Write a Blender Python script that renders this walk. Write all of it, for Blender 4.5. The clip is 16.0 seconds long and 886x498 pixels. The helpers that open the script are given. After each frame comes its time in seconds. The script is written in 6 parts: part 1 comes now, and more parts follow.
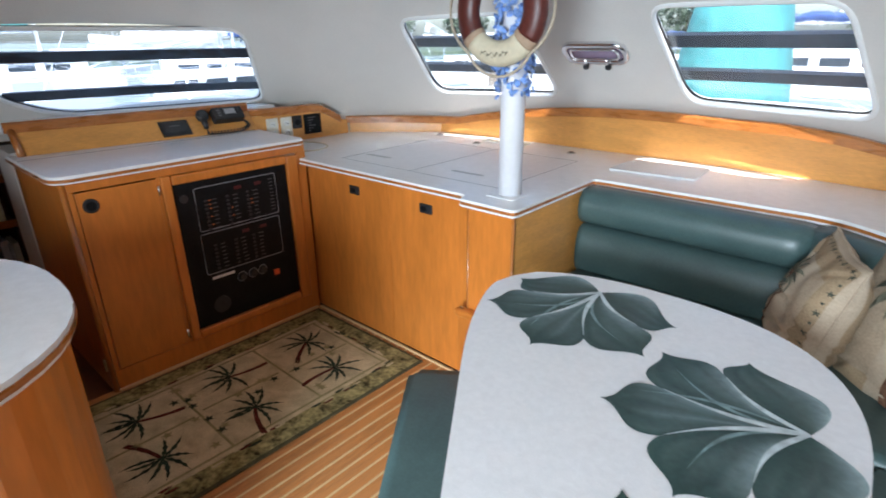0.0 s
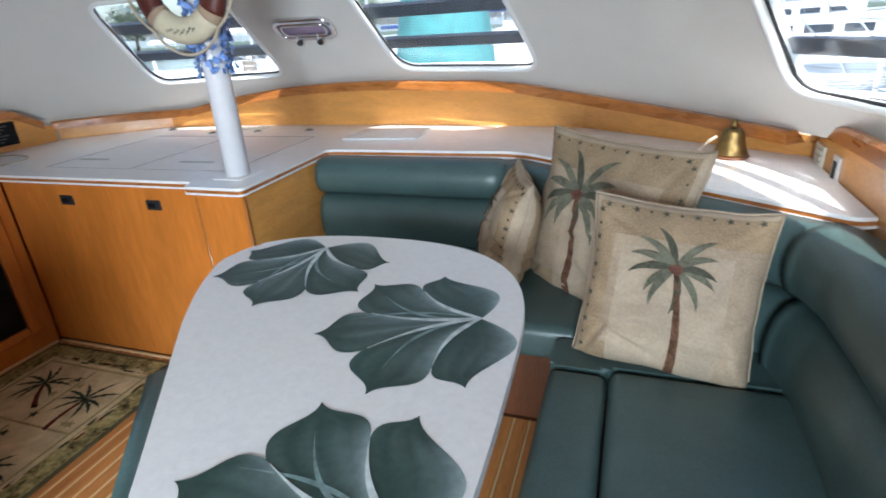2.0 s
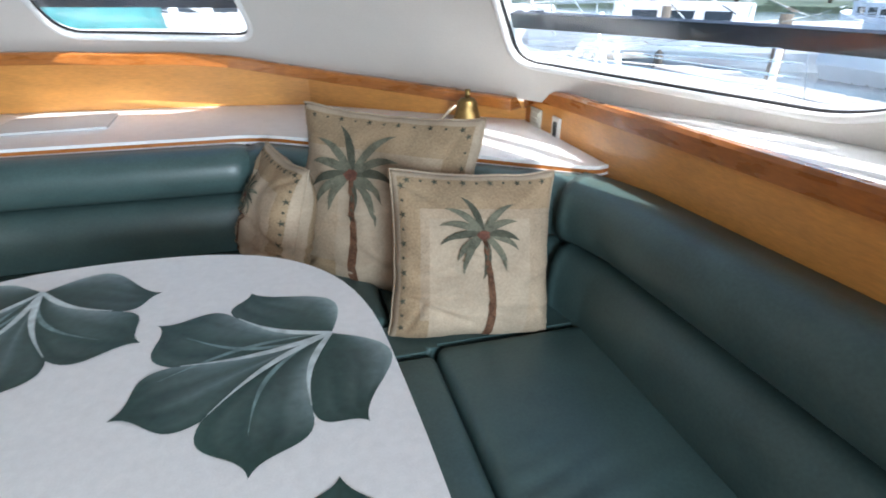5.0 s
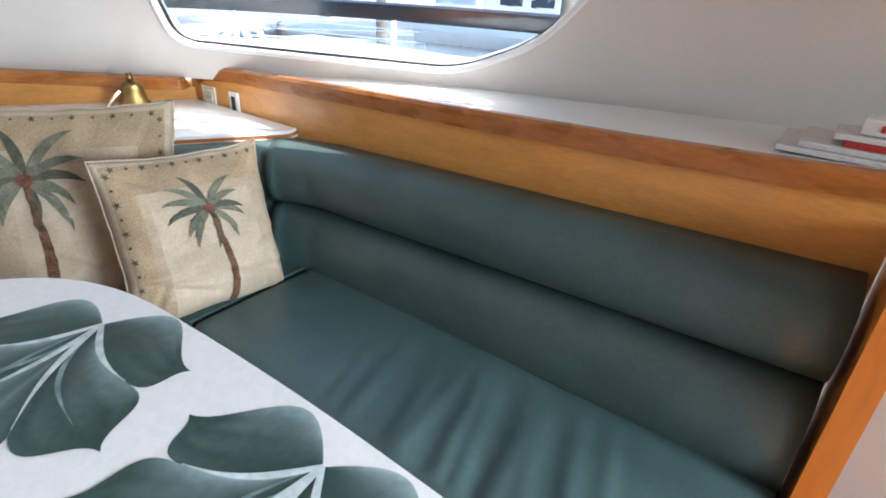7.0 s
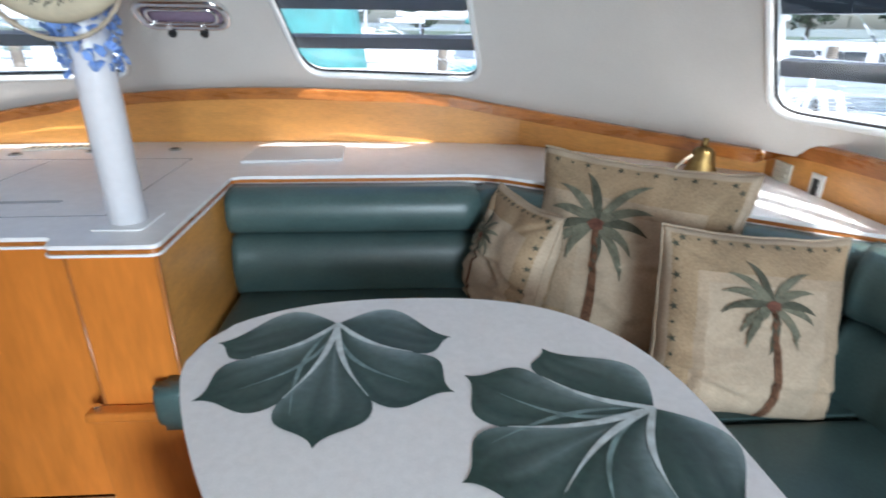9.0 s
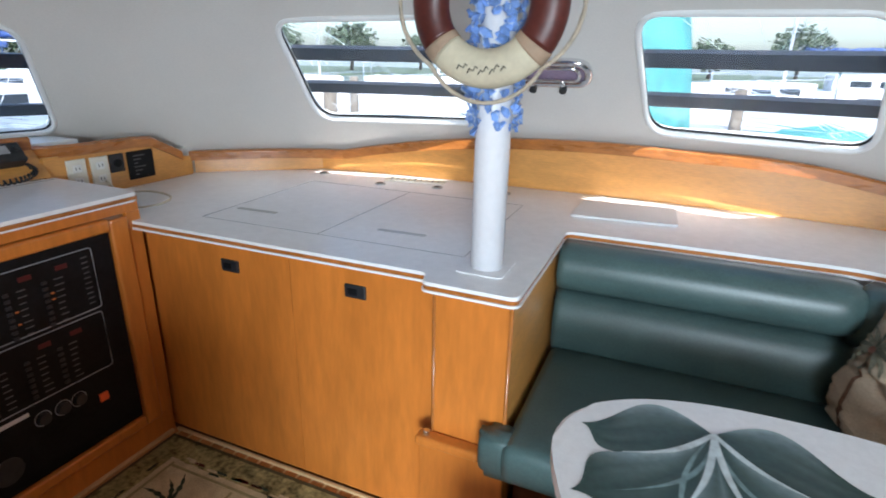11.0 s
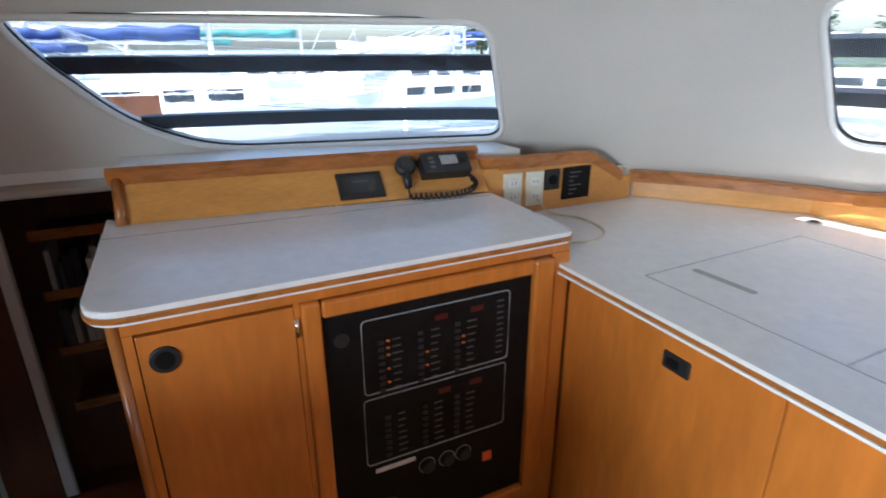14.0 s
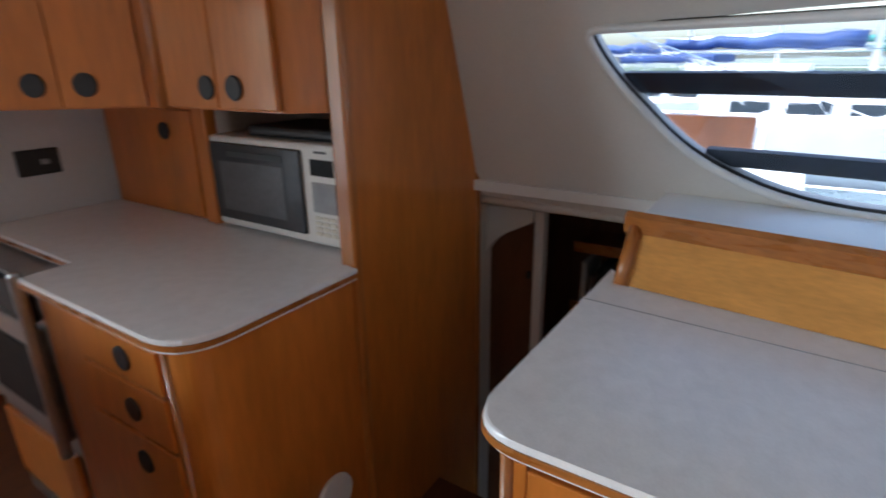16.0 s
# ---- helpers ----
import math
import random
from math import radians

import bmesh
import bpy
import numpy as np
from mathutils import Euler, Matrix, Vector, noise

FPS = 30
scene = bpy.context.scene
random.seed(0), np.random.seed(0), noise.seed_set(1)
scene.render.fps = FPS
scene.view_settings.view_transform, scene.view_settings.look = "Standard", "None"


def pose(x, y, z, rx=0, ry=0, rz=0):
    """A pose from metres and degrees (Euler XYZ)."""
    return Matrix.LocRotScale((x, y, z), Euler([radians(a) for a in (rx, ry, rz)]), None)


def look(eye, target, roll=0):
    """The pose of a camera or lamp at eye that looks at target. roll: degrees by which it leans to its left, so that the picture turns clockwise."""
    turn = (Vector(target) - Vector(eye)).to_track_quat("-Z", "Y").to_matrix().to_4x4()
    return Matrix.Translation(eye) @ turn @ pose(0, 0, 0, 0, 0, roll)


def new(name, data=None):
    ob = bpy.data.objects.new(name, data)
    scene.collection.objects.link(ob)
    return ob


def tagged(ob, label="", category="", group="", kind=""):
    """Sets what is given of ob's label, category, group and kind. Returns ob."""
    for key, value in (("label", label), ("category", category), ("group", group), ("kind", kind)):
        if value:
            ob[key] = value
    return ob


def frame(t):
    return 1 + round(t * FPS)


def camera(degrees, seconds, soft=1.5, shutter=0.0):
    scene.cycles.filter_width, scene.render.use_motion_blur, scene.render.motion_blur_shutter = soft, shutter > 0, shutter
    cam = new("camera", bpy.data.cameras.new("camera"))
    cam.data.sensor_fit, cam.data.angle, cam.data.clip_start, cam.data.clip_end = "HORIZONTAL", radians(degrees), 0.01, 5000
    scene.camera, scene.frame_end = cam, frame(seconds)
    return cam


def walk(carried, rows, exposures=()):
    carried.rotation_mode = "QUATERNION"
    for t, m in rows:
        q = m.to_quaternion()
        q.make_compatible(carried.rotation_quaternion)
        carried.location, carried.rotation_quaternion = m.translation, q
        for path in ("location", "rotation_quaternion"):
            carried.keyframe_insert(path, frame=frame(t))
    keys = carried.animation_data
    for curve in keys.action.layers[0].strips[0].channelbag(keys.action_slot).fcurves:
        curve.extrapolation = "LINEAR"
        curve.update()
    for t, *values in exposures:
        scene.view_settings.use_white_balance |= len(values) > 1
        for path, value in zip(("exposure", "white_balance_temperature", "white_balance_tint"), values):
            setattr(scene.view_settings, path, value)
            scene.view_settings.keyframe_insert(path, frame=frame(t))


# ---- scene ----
cam = camera(78.8, 16.0, soft=1.8, shutter=0.3)
PATH = [
    (0, (0.288, -0.127, 1.468), (-0.815, 1.098, 0.822), -0.6),
    (0.5, (0.361, -0.099, 1.437), (-0.636, 1.209, 0.784), -1.5),
    (1, (0.418, -0.081, 1.423), (-0.448, 1.311, 0.753), -2.4),
    (1.5, (0.482, -0.076, 1.406), (-0.238, 1.392, 0.729), -3),
    (2, (0.543, -0.096, 1.397), (-0.013, 1.435, 0.706), -3.7),
    (2.5, (0.536, -0.164, 1.405), (0.219, 1.427, 0.694), -3.1),
    (3, (0.441, -0.188, 1.395), (0.357, 1.419, 0.655), -2.2),
    (3.2, (0.408, -0.184, 1.391), (0.381, 1.418, 0.639), -2),
    (5.3, (0.214, 0.064, 1.362), (0.793, 1.54, 0.575), 0.4),
    (5.5, (0.217, 0.054, 1.369), (0.904, 1.475, 0.569), 0.2),
    (6, (0.143, 0.069, 1.323), (1.16, 1.27, 0.513), 0.4),
    (6.5, (0.058, -0.066, 1.385), (1.287, 0.889, 0.543), 1.2),
    (7, (-0.032, -0.087, 1.401), (1.228, 0.844, 0.577), 2.3),
    (7.5, (-0.086, 0.012, 1.372), (1.025, 1.128, 0.564), 3),
    (8, (-0.105, 0.11, 1.365), (0.742, 1.451, 0.579), 2.8),
    (8.5, (-0.116, 0.177, 1.355), (0.355, 1.721, 0.631), 1.1),
    (9, (-0.161, 0.197, 1.379), (-0.052, 1.827, 0.695), 0.7),
    (9.5, (-0.183, 0.202, 1.411), (-0.387, 1.833, 0.754), -0),
    (10, (-0.277, 0.204, 1.428), (-0.667, 1.818, 0.813), 0.8),
    (10.2, (-0.32, 0.203, 1.431), (-0.768, 1.807, 0.834), 1.1),
    (12.3, (-0.666, 0.404, 1.428), (-1.655, 1.733, 0.805), -0.2),
    (12.5, (-0.703, 0.426, 1.434), (-1.751, 1.704, 0.801), -0.4),
    (13, (-0.818, 0.447, 1.445), (-2.011, 1.585, 0.8), -0.4),
    (13.5, (-0.959, 0.465, 1.44), (-2.293, 1.442, 0.81), 0.5),
    (14, (-1.055, 0.567, 1.445), (-2.544, 1.298, 0.827), -0.1),
    (14.5, (-1.184, 0.665, 1.435), (-2.79, 1.097, 0.827), -1.7),
    (15, (-1.364, 0.663, 1.431), (-3.028, 0.742, 0.831), -1.3),
    (15.5, (-1.516, 0.635, 1.423), (-3.145, 0.258, 0.843), 0.2),
    (16, (-1.586, 0.676, 1.456), (-2.981, -0.246, 0.876), -0.9),
]
walk(cam, [(t, look(eye, target, roll)) for t, eye, target, roll in PATH],
     exposures=[(0.0, 1.6, 6350, 10), (1.5, 1.32, 6350, 10), (3.0, 1.35, 6350, 10), (5.5, 1.42, 6350, 10), (6.5, 1.7, 6350, 10), (7.5, 1.85, 6350, 10), (8.2, 1.7, 6350, 10), (9.0, 1.3, 6350, 10), (10.0, 1.38, 6350, 10), (12.5, 1.55, 6350, 10), (13.5, 1.65, 6350, 10), (14.5, 1.62, 6350, 10), (15.3, 1.72, 6350, 10), (16.0, 1.68, 6350, 10)])

# ---- world, sun ----
SUN_EL, SUN_AZ = radians(55), radians(151)   # azimuth from +y towards +x
world = bpy.data.worlds.new("marina_sky")
scene.world = world
world.use_nodes = True
wn = world.node_tree
sky = wn.nodes.new("ShaderNodeTexSky")
sky.sky_type = "NISHITA"
sky.sun_disc = False
sky.sun_elevation = SUN_EL
sky.sun_rotation = SUN_AZ
sky.air_density, sky.dust_density = 1.0, 2.5
wn.nodes["Background"].inputs["Strength"].default_value = 0.15
wn.links.new(sky.outputs["Color"], wn.nodes["Background"].inputs["Color"])
sun_data = bpy.data.lights.new("sun", "SUN")
sun_data.energy, sun_data.angle, sun_data.color = 3.6, radians(0.6), (1.0, 0.97, 0.93)
sun_dir = Vector((math.cos(SUN_EL) * math.sin(SUN_AZ), math.cos(SUN_EL) * math.cos(SUN_AZ), math.sin(SUN_EL)))
sun_ob = new("sun", sun_data)
sun_ob.matrix_world = look(tuple(sun_dir * 30), (0, 0, 0))
# fill lamp added to brighten the saloon, set in an assumed, unseen aft doorway
fill_light = bpy.data.lights.new("doorway_daylight", "AREA")
fill_light.shape, fill_light.size, fill_light.size_y, fill_light.energy, fill_light.color = "RECTANGLE", 1.0, 1.2, 21, (0.74, 0.89, 1.0)
fill_light.spread = radians(86)
new("doorway_daylight", fill_light).matrix_world = look((0.5, -2.30, 1.28), (-0.55, 0.9, 0.05))

# ---- the plan is drawn in units of K metres, its zero RISE units above the cabin sole ----
K, RISE = 0.885, 0.11
SOLE = -RISE


def U(p):
    return Vector((p[0] * K, p[1] * K, (p[2] + RISE) * K))


# ---- helpers ----
def part(name, bm, mat, parent=None, label="", smooth=False):
    """Links a bmesh drawn in plan units as one mesh object."""
    for v in bm.verts:
        v.co = U(v.co)
    bmesh.ops.recalc_face_normals(bm, faces=bm.faces)
    me = bpy.data.meshes.new(name)
    if smooth:
        for f in bm.faces:
            f.smooth = True
    bm.to_mesh(me)
    bm.free()
    mats = mat if isinstance(mat, (list, tuple)) else [mat]
    for m in mats:
        me.materials.append(m)
    ob = new(name, me)
    if parent:
        ob.parent = parent
    if label:
        ob["label"] = label
    return ob


def thing(name, label, category, group="", kind="", at=(0, 0, 0)):
    return tagged(new(name), label, category, group, kind)


def box(bm, lo, hi, bevel=0.0, seg=2):
    m = Matrix.Translation([(a + b) / 2 for a, b in zip(lo, hi)]) @ Matrix.Diagonal([abs(b - a) for a, b in zip(lo, hi)] + [1])
    r = bmesh.ops.create_cube(bm, size=1, matrix=m)
    if bevel:
        es = list({e for v in r["verts"] for e in v.link_edges})
        bmesh.ops.bevel(bm, geom=es, offset=bevel, segments=seg, affect="EDGES", profile=0.5)
    return bm


def boxed(lo, hi, bevel=0.004, seg=2):
    return box(bmesh.new(), lo, hi, bevel, seg)


def prism(bm, pts, z0, z1, bevel=0.0, seg=2, top_only=False):
    """An outline of (x, y) drawn up from z0 to z1."""
    lo = [bm.verts.new((x, y, z0)) for x, y in pts]
    hi = [bm.verts.new((x, y, z1)) for x, y in pts]
    n = len(pts)
    f0, f1 = bm.faces.new(lo[::-1]), bm.faces.new(hi)
    for i in range(n):
        bm.faces.new((lo[i], lo[(i + 1) % n], hi[(i + 1) % n], hi[i]))
    if bevel:
        es = list(f1.edges) + ([] if top_only else list(f0.edges))
        bmesh.ops.bevel(bm, geom=es, offset=bevel, segments=seg, affect="EDGES", profile=0.5)
    return bm


def rounded(pts, radii, seg=6):
    """A polygon with its corners rounded; radii: one for all or one each."""
    out, n = [], len(pts)
    for i in range(n):
        r = radii[i] if isinstance(radii, (list, tuple)) else radii
        p, a, b = Vector(pts[i]), Vector(pts[i - 1]), Vector(pts[(i + 1) % n])
        if r <= 0:
            out.append(tuple(p))
            continue
        da, db = (a - p), (b - p)
        la, lb = min(r, da.length * 0.48), min(r, db.length * 0.48)
        s, e = p + da.normalized() * la, p + db.normalized() * lb
        for k in range(seg + 1):
            t = k / seg
            out.append(tuple(s * (1 - t) ** 2 + p * 2 * t * (1 - t) + e * t * t))
    return out


def tube(bm, pts, r, sides=8, closed=False, taper=None):
    """A round bar along points."""
    pts = [Vector(p) for p in pts]
    n, rings, up = len(pts), [], Vector((0, 0, 1))
    for i, p in enumerate(pts):
        a = pts[i - 1] if (i or closed) else p
        b = pts[(i + 1) % n] if (i < n - 1 or closed) else p
        d = (b - a).normalized()
        u = up.cross(d)
        u = u.normalized() if u.length > 1e-3 else Vector((1, 0, 0))
        w = d.cross(u).normalized()
        rr = r if taper is None else r * (1 + (taper - 1) * i / (n - 1))
        rings.append([bm.verts.new(p + (u * math.cos(k * math.tau / sides) + w * math.sin(k * math.tau / sides)) * rr) for k in range(sides)])
    for i in range(n if closed else n - 1):
        a, b = rings[i], rings[(i + 1) % n]
        for k in range(sides):
            bm.faces.new((a[k], a[(k + 1) % sides], b[(k + 1) % sides], b[k]))
    if not closed:
        bm.faces.new(rings[0][::-1])
        bm.faces.new(rings[-1])
    return bm


def band(bm, path, prof):
    """A profile of (out, up) swept along plan points (x, y, z); out is to the right of the way."""
    n, rings = len(path), []
    path = [Vector(p) for p in path]
    for i, p in enumerate(path):
        d = path[min(i + 1, n - 1)] - path[max(i - 1, 0)]
        o = Vector((d.y, -d.x, 0)).normalized()
        rings.append([bm.verts.new(p + o * a + Vector((0, 0, b))) for a, b in prof])
    m = len(prof)
    for a, b in zip(rings, rings[1:]):
        for k in range(m):
            bm.faces.new((a[k], a[(k + 1) % m], b[(k + 1) % m], b[k]))
    bm.faces.new(rings[0][::-1])
    bm.faces.new(rings[-1])
    return bm


def disc(bm, centre, normal, r, depth, sides=24, bevel=0.0):
    q = Vector(normal).to_track_quat("Z", "Y").to_matrix().to_4x4()
    c = bmesh.ops.create_cone(bm, cap_ends=True, segments=sides, radius1=r, radius2=r, depth=depth, matrix=Matrix.Translation(centre) @ q)
    if bevel:
        es = list({e for v in c["verts"] for e in v.link_edges if len(e.link_faces) == 2 and any(len(f.verts) > 4 for f in e.link_faces)})
        bmesh.ops.bevel(bm, geom=es, offset=bevel, segments=2, affect="EDGES", profile=0.5)
    return bm


def bend(pts, n):
    """n + 1 points along a smooth curve through pts."""
    P = [Vector(p) for p in pts]
    P = [P[0] * 2 - P[1]] + P + [P[-1] * 2 - P[-2]]
    out, m = [], len(P) - 3
    for k in range(n + 1):
        s = k / n * m
        i = min(int(s), m - 1)
        t = s - i
        a, b, c, d = P[i:i + 4]
        out.append(0.5 * (2 * b + (c - a) * t + (2 * a - 5 * b + 4 * c - d) * t * t + (3 * b - a - 3 * c + d) * t ** 3))
    return out


# ---- materials ----
def material(name, colour, rough=0.5, metal=0.0, vary=0.12, scale=8.0, stretch=(1, 1, 1), bump=0.1, fine=60.0, detail=4.0, spec=0.5, coat=0.0, second=None, per=0.0):
    m = bpy.data.materials.new(name)
    m.use_nodes = True
    nt = m.node_tree
    b = nt.nodes["Principled BSDF"]
    b.inputs["Roughness"].default_value = rough
    b.inputs["Metallic"].default_value = metal
    b.inputs["Specular IOR Level"].default_value = spec
    b.inputs["Coat Weight"].default_value = coat
    b.inputs["Coat Roughness"].default_value = 0.12
    geo = nt.nodes.new("ShaderNodeNewGeometry")
    mp = nt.nodes.new("ShaderNodeMapping")
    mp.inputs["Scale"].default_value = stretch
    nt.links.new(geo.outputs["Position"], mp.inputs["Vector"])
    big = nt.nodes.new("ShaderNodeTexNoise")
    big.inputs["Scale"].default_value, big.inputs["Detail"].default_value = scale, detail
    big.inputs["Distortion"].default_value = 0.4
    small = nt.nodes.new("ShaderNodeTexNoise")
    small.inputs["Scale"].default_value, small.inputs["Detail"].default_value = fine, 3.0
    for n in (big, small):
        nt.links.new(mp.outputs["Vector"], n.inputs["Vector"])
    mix = nt.nodes.new("ShaderNodeMath")
    mix.operation = "MULTIPLY_ADD"
    mix.inputs[1].default_value = 0.45
    nt.links.new(small.outputs["Fac"], mix.inputs[0])
    half = nt.nodes.new("ShaderNodeMath")
    half.operation = "MULTIPLY"
    half.inputs[1].default_value = 0.55
    nt.links.new(big.outputs["Fac"], half.inputs[0])
    nt.links.new(half.outputs[0], mix.inputs[2])
    last = mix.outputs[0]
    if per:
        info = nt.nodes.new("ShaderNodeObjectInfo")
        add = nt.nodes.new("ShaderNodeMath")
        add.operation = "MULTIPLY_ADD"
        add.inputs[1].default_value = per
        nt.links.new(info.outputs["Random"], add.inputs[0])
        nt.links.new(last, add.inputs[2])
        last = add.outputs[0]
    ramp = nt.nodes.new("ShaderNodeValToRGB")
    nt.links.new(last, ramp.inputs["Fac"])
    c = Vector(colour)
    dark = second or tuple(x * (1 - vary * 1.6) for x in colour)
    light = tuple(min(1, x * (1 + vary)) for x in colour)
    ramp.color_ramp.elements[0].position, ramp.color_ramp.elements[0].color = 0.34, (*dark, 1)
    ramp.color_ramp.elements[1].position, ramp.color_ramp.elements[1].color = 0.66, (*light, 1)
    nt.links.new(ramp.outputs["Color"], b.inputs["Base Color"])
    rr = nt.nodes.new("ShaderNodeMapRange")
    rr.inputs["To Min"].default_value, rr.inputs["To Max"].default_value = rough * 0.85, min(1, rough * 1.15)
    nt.links.new(big.outputs["Fac"], rr.inputs["Value"])
    nt.links.new(rr.outputs[0], b.inputs["Roughness"])
    if bump:
        bp = nt.nodes.new("ShaderNodeBump")
        bp.inputs["Strength"].default_value, bp.inputs["Distance"].default_value = bump, 0.004
        nt.links.new(mix.outputs[0], bp.inputs["Height"])
        nt.links.new(bp.outputs["Normal"], b.inputs["Normal"])
    return m


WOOD = material("cherry_veneer", (0.57, 0.178, 0.029), 0.32, vary=0.13, scale=2.2, stretch=(3, 3, 0.6), bump=0.03, fine=16, coat=0.35)
WOOD_LIGHT = material("light_veneer", (0.66, 0.30, 0.075), 0.34, vary=0.12, scale=4, stretch=(1.2, 1.2, 6), bump=0.04, fine=30, coat=0.3)
TRIM = material("varnished_trim_wood", (0.40, 0.135, 0.028), 0.28, vary=0.2, scale=7, stretch=(1, 1, 5), bump=0.05, fine=30, coat=0.4)
TRIM_UPRIGHT = material("varnished_upright_trim", (0.40, 0.135, 0.028), 0.28, vary=0.18, scale=3, stretch=(4, 4, 0.5), bump=0.04, fine=16, coat=0.4)
TEAK = material("teak_plank", (0.46, 0.185, 0.055), 0.38, vary=0.22, scale=6, stretch=(7, 0.6, 1), bump=0.1, fine=35, coat=0.15, per=0.18)
HOLLY = material("holly_strip", (0.68, 0.46, 0.23), 0.4, vary=0.1, scale=8, stretch=(6, 1, 1), bump=0.05)
# dark wood; on the settee plinths its darkness is the shade below the seat
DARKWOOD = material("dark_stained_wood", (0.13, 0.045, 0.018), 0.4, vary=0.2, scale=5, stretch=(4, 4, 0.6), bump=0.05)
LAMINATE = material("white_laminate", (0.81, 0.80, 0.80), 0.30, vary=0.05, scale=30, bump=0.03, fine=260, coat=0.1)
TABLETOP = material("speckled_white_top", (0.86, 0.85, 0.85), 0.42, vary=0.04, scale=60, bump=0.12, fine=320)
LINER = material("cream_liner", (0.67, 0.64, 0.60), 0.72, vary=0.035, scale=3, bump=0.05, fine=150)
GELCOAT = material("white_gelcoat", (0.80, 0.80, 0.79), 0.3, vary=0.02, scale=4, bump=0.01, fine=90)
POLEWHITE = material("white_painted_pole", (0.78, 0.77, 0.80), 0.35, vary=0.03, scale=5, bump=0.02)
LEATHER = material("green_leather", (0.058, 0.100, 0.097), 0.40, vary=0.14, scale=6, bump=0.16, fine=130, spec=0.5)
VEIN = material("pale_vein_paint", (0.62, 0.70, 0.71), 0.5, vary=0.2, scale=25, bump=0.03)
STROKE = material("soft_stroke_paint", (0.20, 0.30, 0.30), 0.5, vary=0.3, scale=25, bump=0.03)
BLACK = material("black_panel", (0.008, 0.008, 0.009), 0.5, vary=0.3, scale=12, bump=0.03, spec=0.15)
BLACKPLASTIC = material("black_plastic", (0.018, 0.018, 0.02), 0.5, vary=0.25, scale=20, bump=0.05)
GREY = material("grey_print", (0.30, 0.30, 0.31), 0.5, vary=0.1, scale=20, bump=0)
DIMGREY = material("dim_grey_print", (0.09, 0.09, 0.092), 0.5, vary=0.2, scale=20, bump=0)
WHITEPLASTIC = material("ivory_plastic", (0.70, 0.66, 0.56), 0.4, vary=0.04, scale=12, bump=0.02)
MWWHITE = material("white_appliance", (0.74, 0.73, 0.70), 0.35, vary=0.03, scale=8, bump=0.01)
SMOKED = material("smoked_window", (0.04, 0.042, 0.046), 0.18, vary=0.15, scale=6, bump=0)
CHROME = material("chrome", (0.80, 0.80, 0.82), 0.12, metal=1.0, vary=0.04, scale=12, bump=0.0)
STEEL = material("brushed_steel", (0.48, 0.48, 0.48), 0.34, metal=1.0, vary=0.1, scale=6, stretch=(1, 8, 1), bump=0.03)
BRASS = material("aged_brass", (0.24, 0.165, 0.065), 0.42, metal=1.0, vary=0.2, scale=18, bump=0.05)
SILVER = material("pale_metal_pull", (0.42, 0.42, 0.41), 0.4, metal=0.6, vary=0.08, scale=20, bump=0.0)
FABRIC = material("beige_tapestry", (0.40, 0.305, 0.215), 0.9, vary=0.2, scale=7, bump=0.35, fine=170, spec=0.15)
FABRIC2 = material("tan_tapestry", (0.335, 0.24, 0.15), 0.9, vary=0.2, scale=9, bump=0.35, fine=170, spec=0.15)
FABRIC3 = material("cream_tapestry", (0.425, 0.335, 0.245), 0.9, vary=0.14, scale=9, bump=0.35, fine=170, spec=0.15)
FROND = material("woven_frond", (0.15, 0.145, 0.105), 0.9, vary=0.3, scale=25, bump=0.3, fine=180, spec=0.1)
FROND2 = material("dark_woven_frond", (0.085, 0.085, 0.062), 0.9, vary=0.3, scale=25, bump=0.3, fine=180, spec=0.1)
HEART = material("red_woven_heart", (0.16, 0.07, 0.05), 0.9, vary=0.3, scale=40, bump=0.3, fine=160, spec=0.1)
TRUNK = material("woven_trunk", (0.13, 0.066, 0.04), 0.9, vary=0.4, scale=40, bump=0.3, fine=160, spec=0.1)
RUG = material("rug_beige", (0.56, 0.455, 0.28), 0.95, vary=0.22, scale=14, bump=0.5, fine=220, spec=0.1)
RUGEDGE = material("rug_olive_border", (0.30, 0.25, 0.11), 0.95, vary=0.55, scale=16, bump=0.5, fine=60, spec=0.1)
RUGLINE = material("rug_khaki_line", (0.30, 0.255, 0.13), 0.95, vary=0.2, scale=16, bump=0.4, fine=200, spec=0.1)
RUGBIND = material("rug_dark_binding", (0.10, 0.085, 0.045), 0.95, vary=0.3, scale=16, bump=0.4, fine=200, spec=0.1)
RUGPALM = material("rug_palm_green", (0.04, 0.055, 0.035), 0.95, vary=0.4, scale=30, bump=0.4, fine=200, spec=0.1)
RUGRED = material("rug_trunk_red", (0.12, 0.03, 0.022), 0.95, vary=0.5, scale=40, bump=0.4, fine=200, spec=0.1)
BUOYRED = material("maroon_ring_paint", (0.10, 0.022, 0.016), 0.4, vary=0.2, scale=10, bump=0.05)
BUOYCREAM = material("cream_ring_canvas", (0.62, 0.55, 0.40), 0.7, vary=0.08, scale=10, bump=0.1)
BUOYTAN = material("tan_ring_band", (0.40, 0.28, 0.19), 0.7, vary=0.1, scale=10, bump=0.1)
ROPE = material("natural_rope", (0.50, 0.42, 0.32), 0.9, vary=0.2, scale=60, bump=0.3, fine=200)
PETAL = material("blue_silk_petal", (0.16, 0.27, 0.55), 0.7, vary=0.5, scale=28, bump=0.1, per=0.1)
PETAL2 = material("pale_silk_petal", (0.46, 0.56, 0.74), 0.7, vary=0.3, scale=28, bump=0.1)
BAR = material("dark_window_bar", (0.020, 0.024, 0.032), 0.4, vary=0.15, scale=6, bump=0.0, spec=0.3)
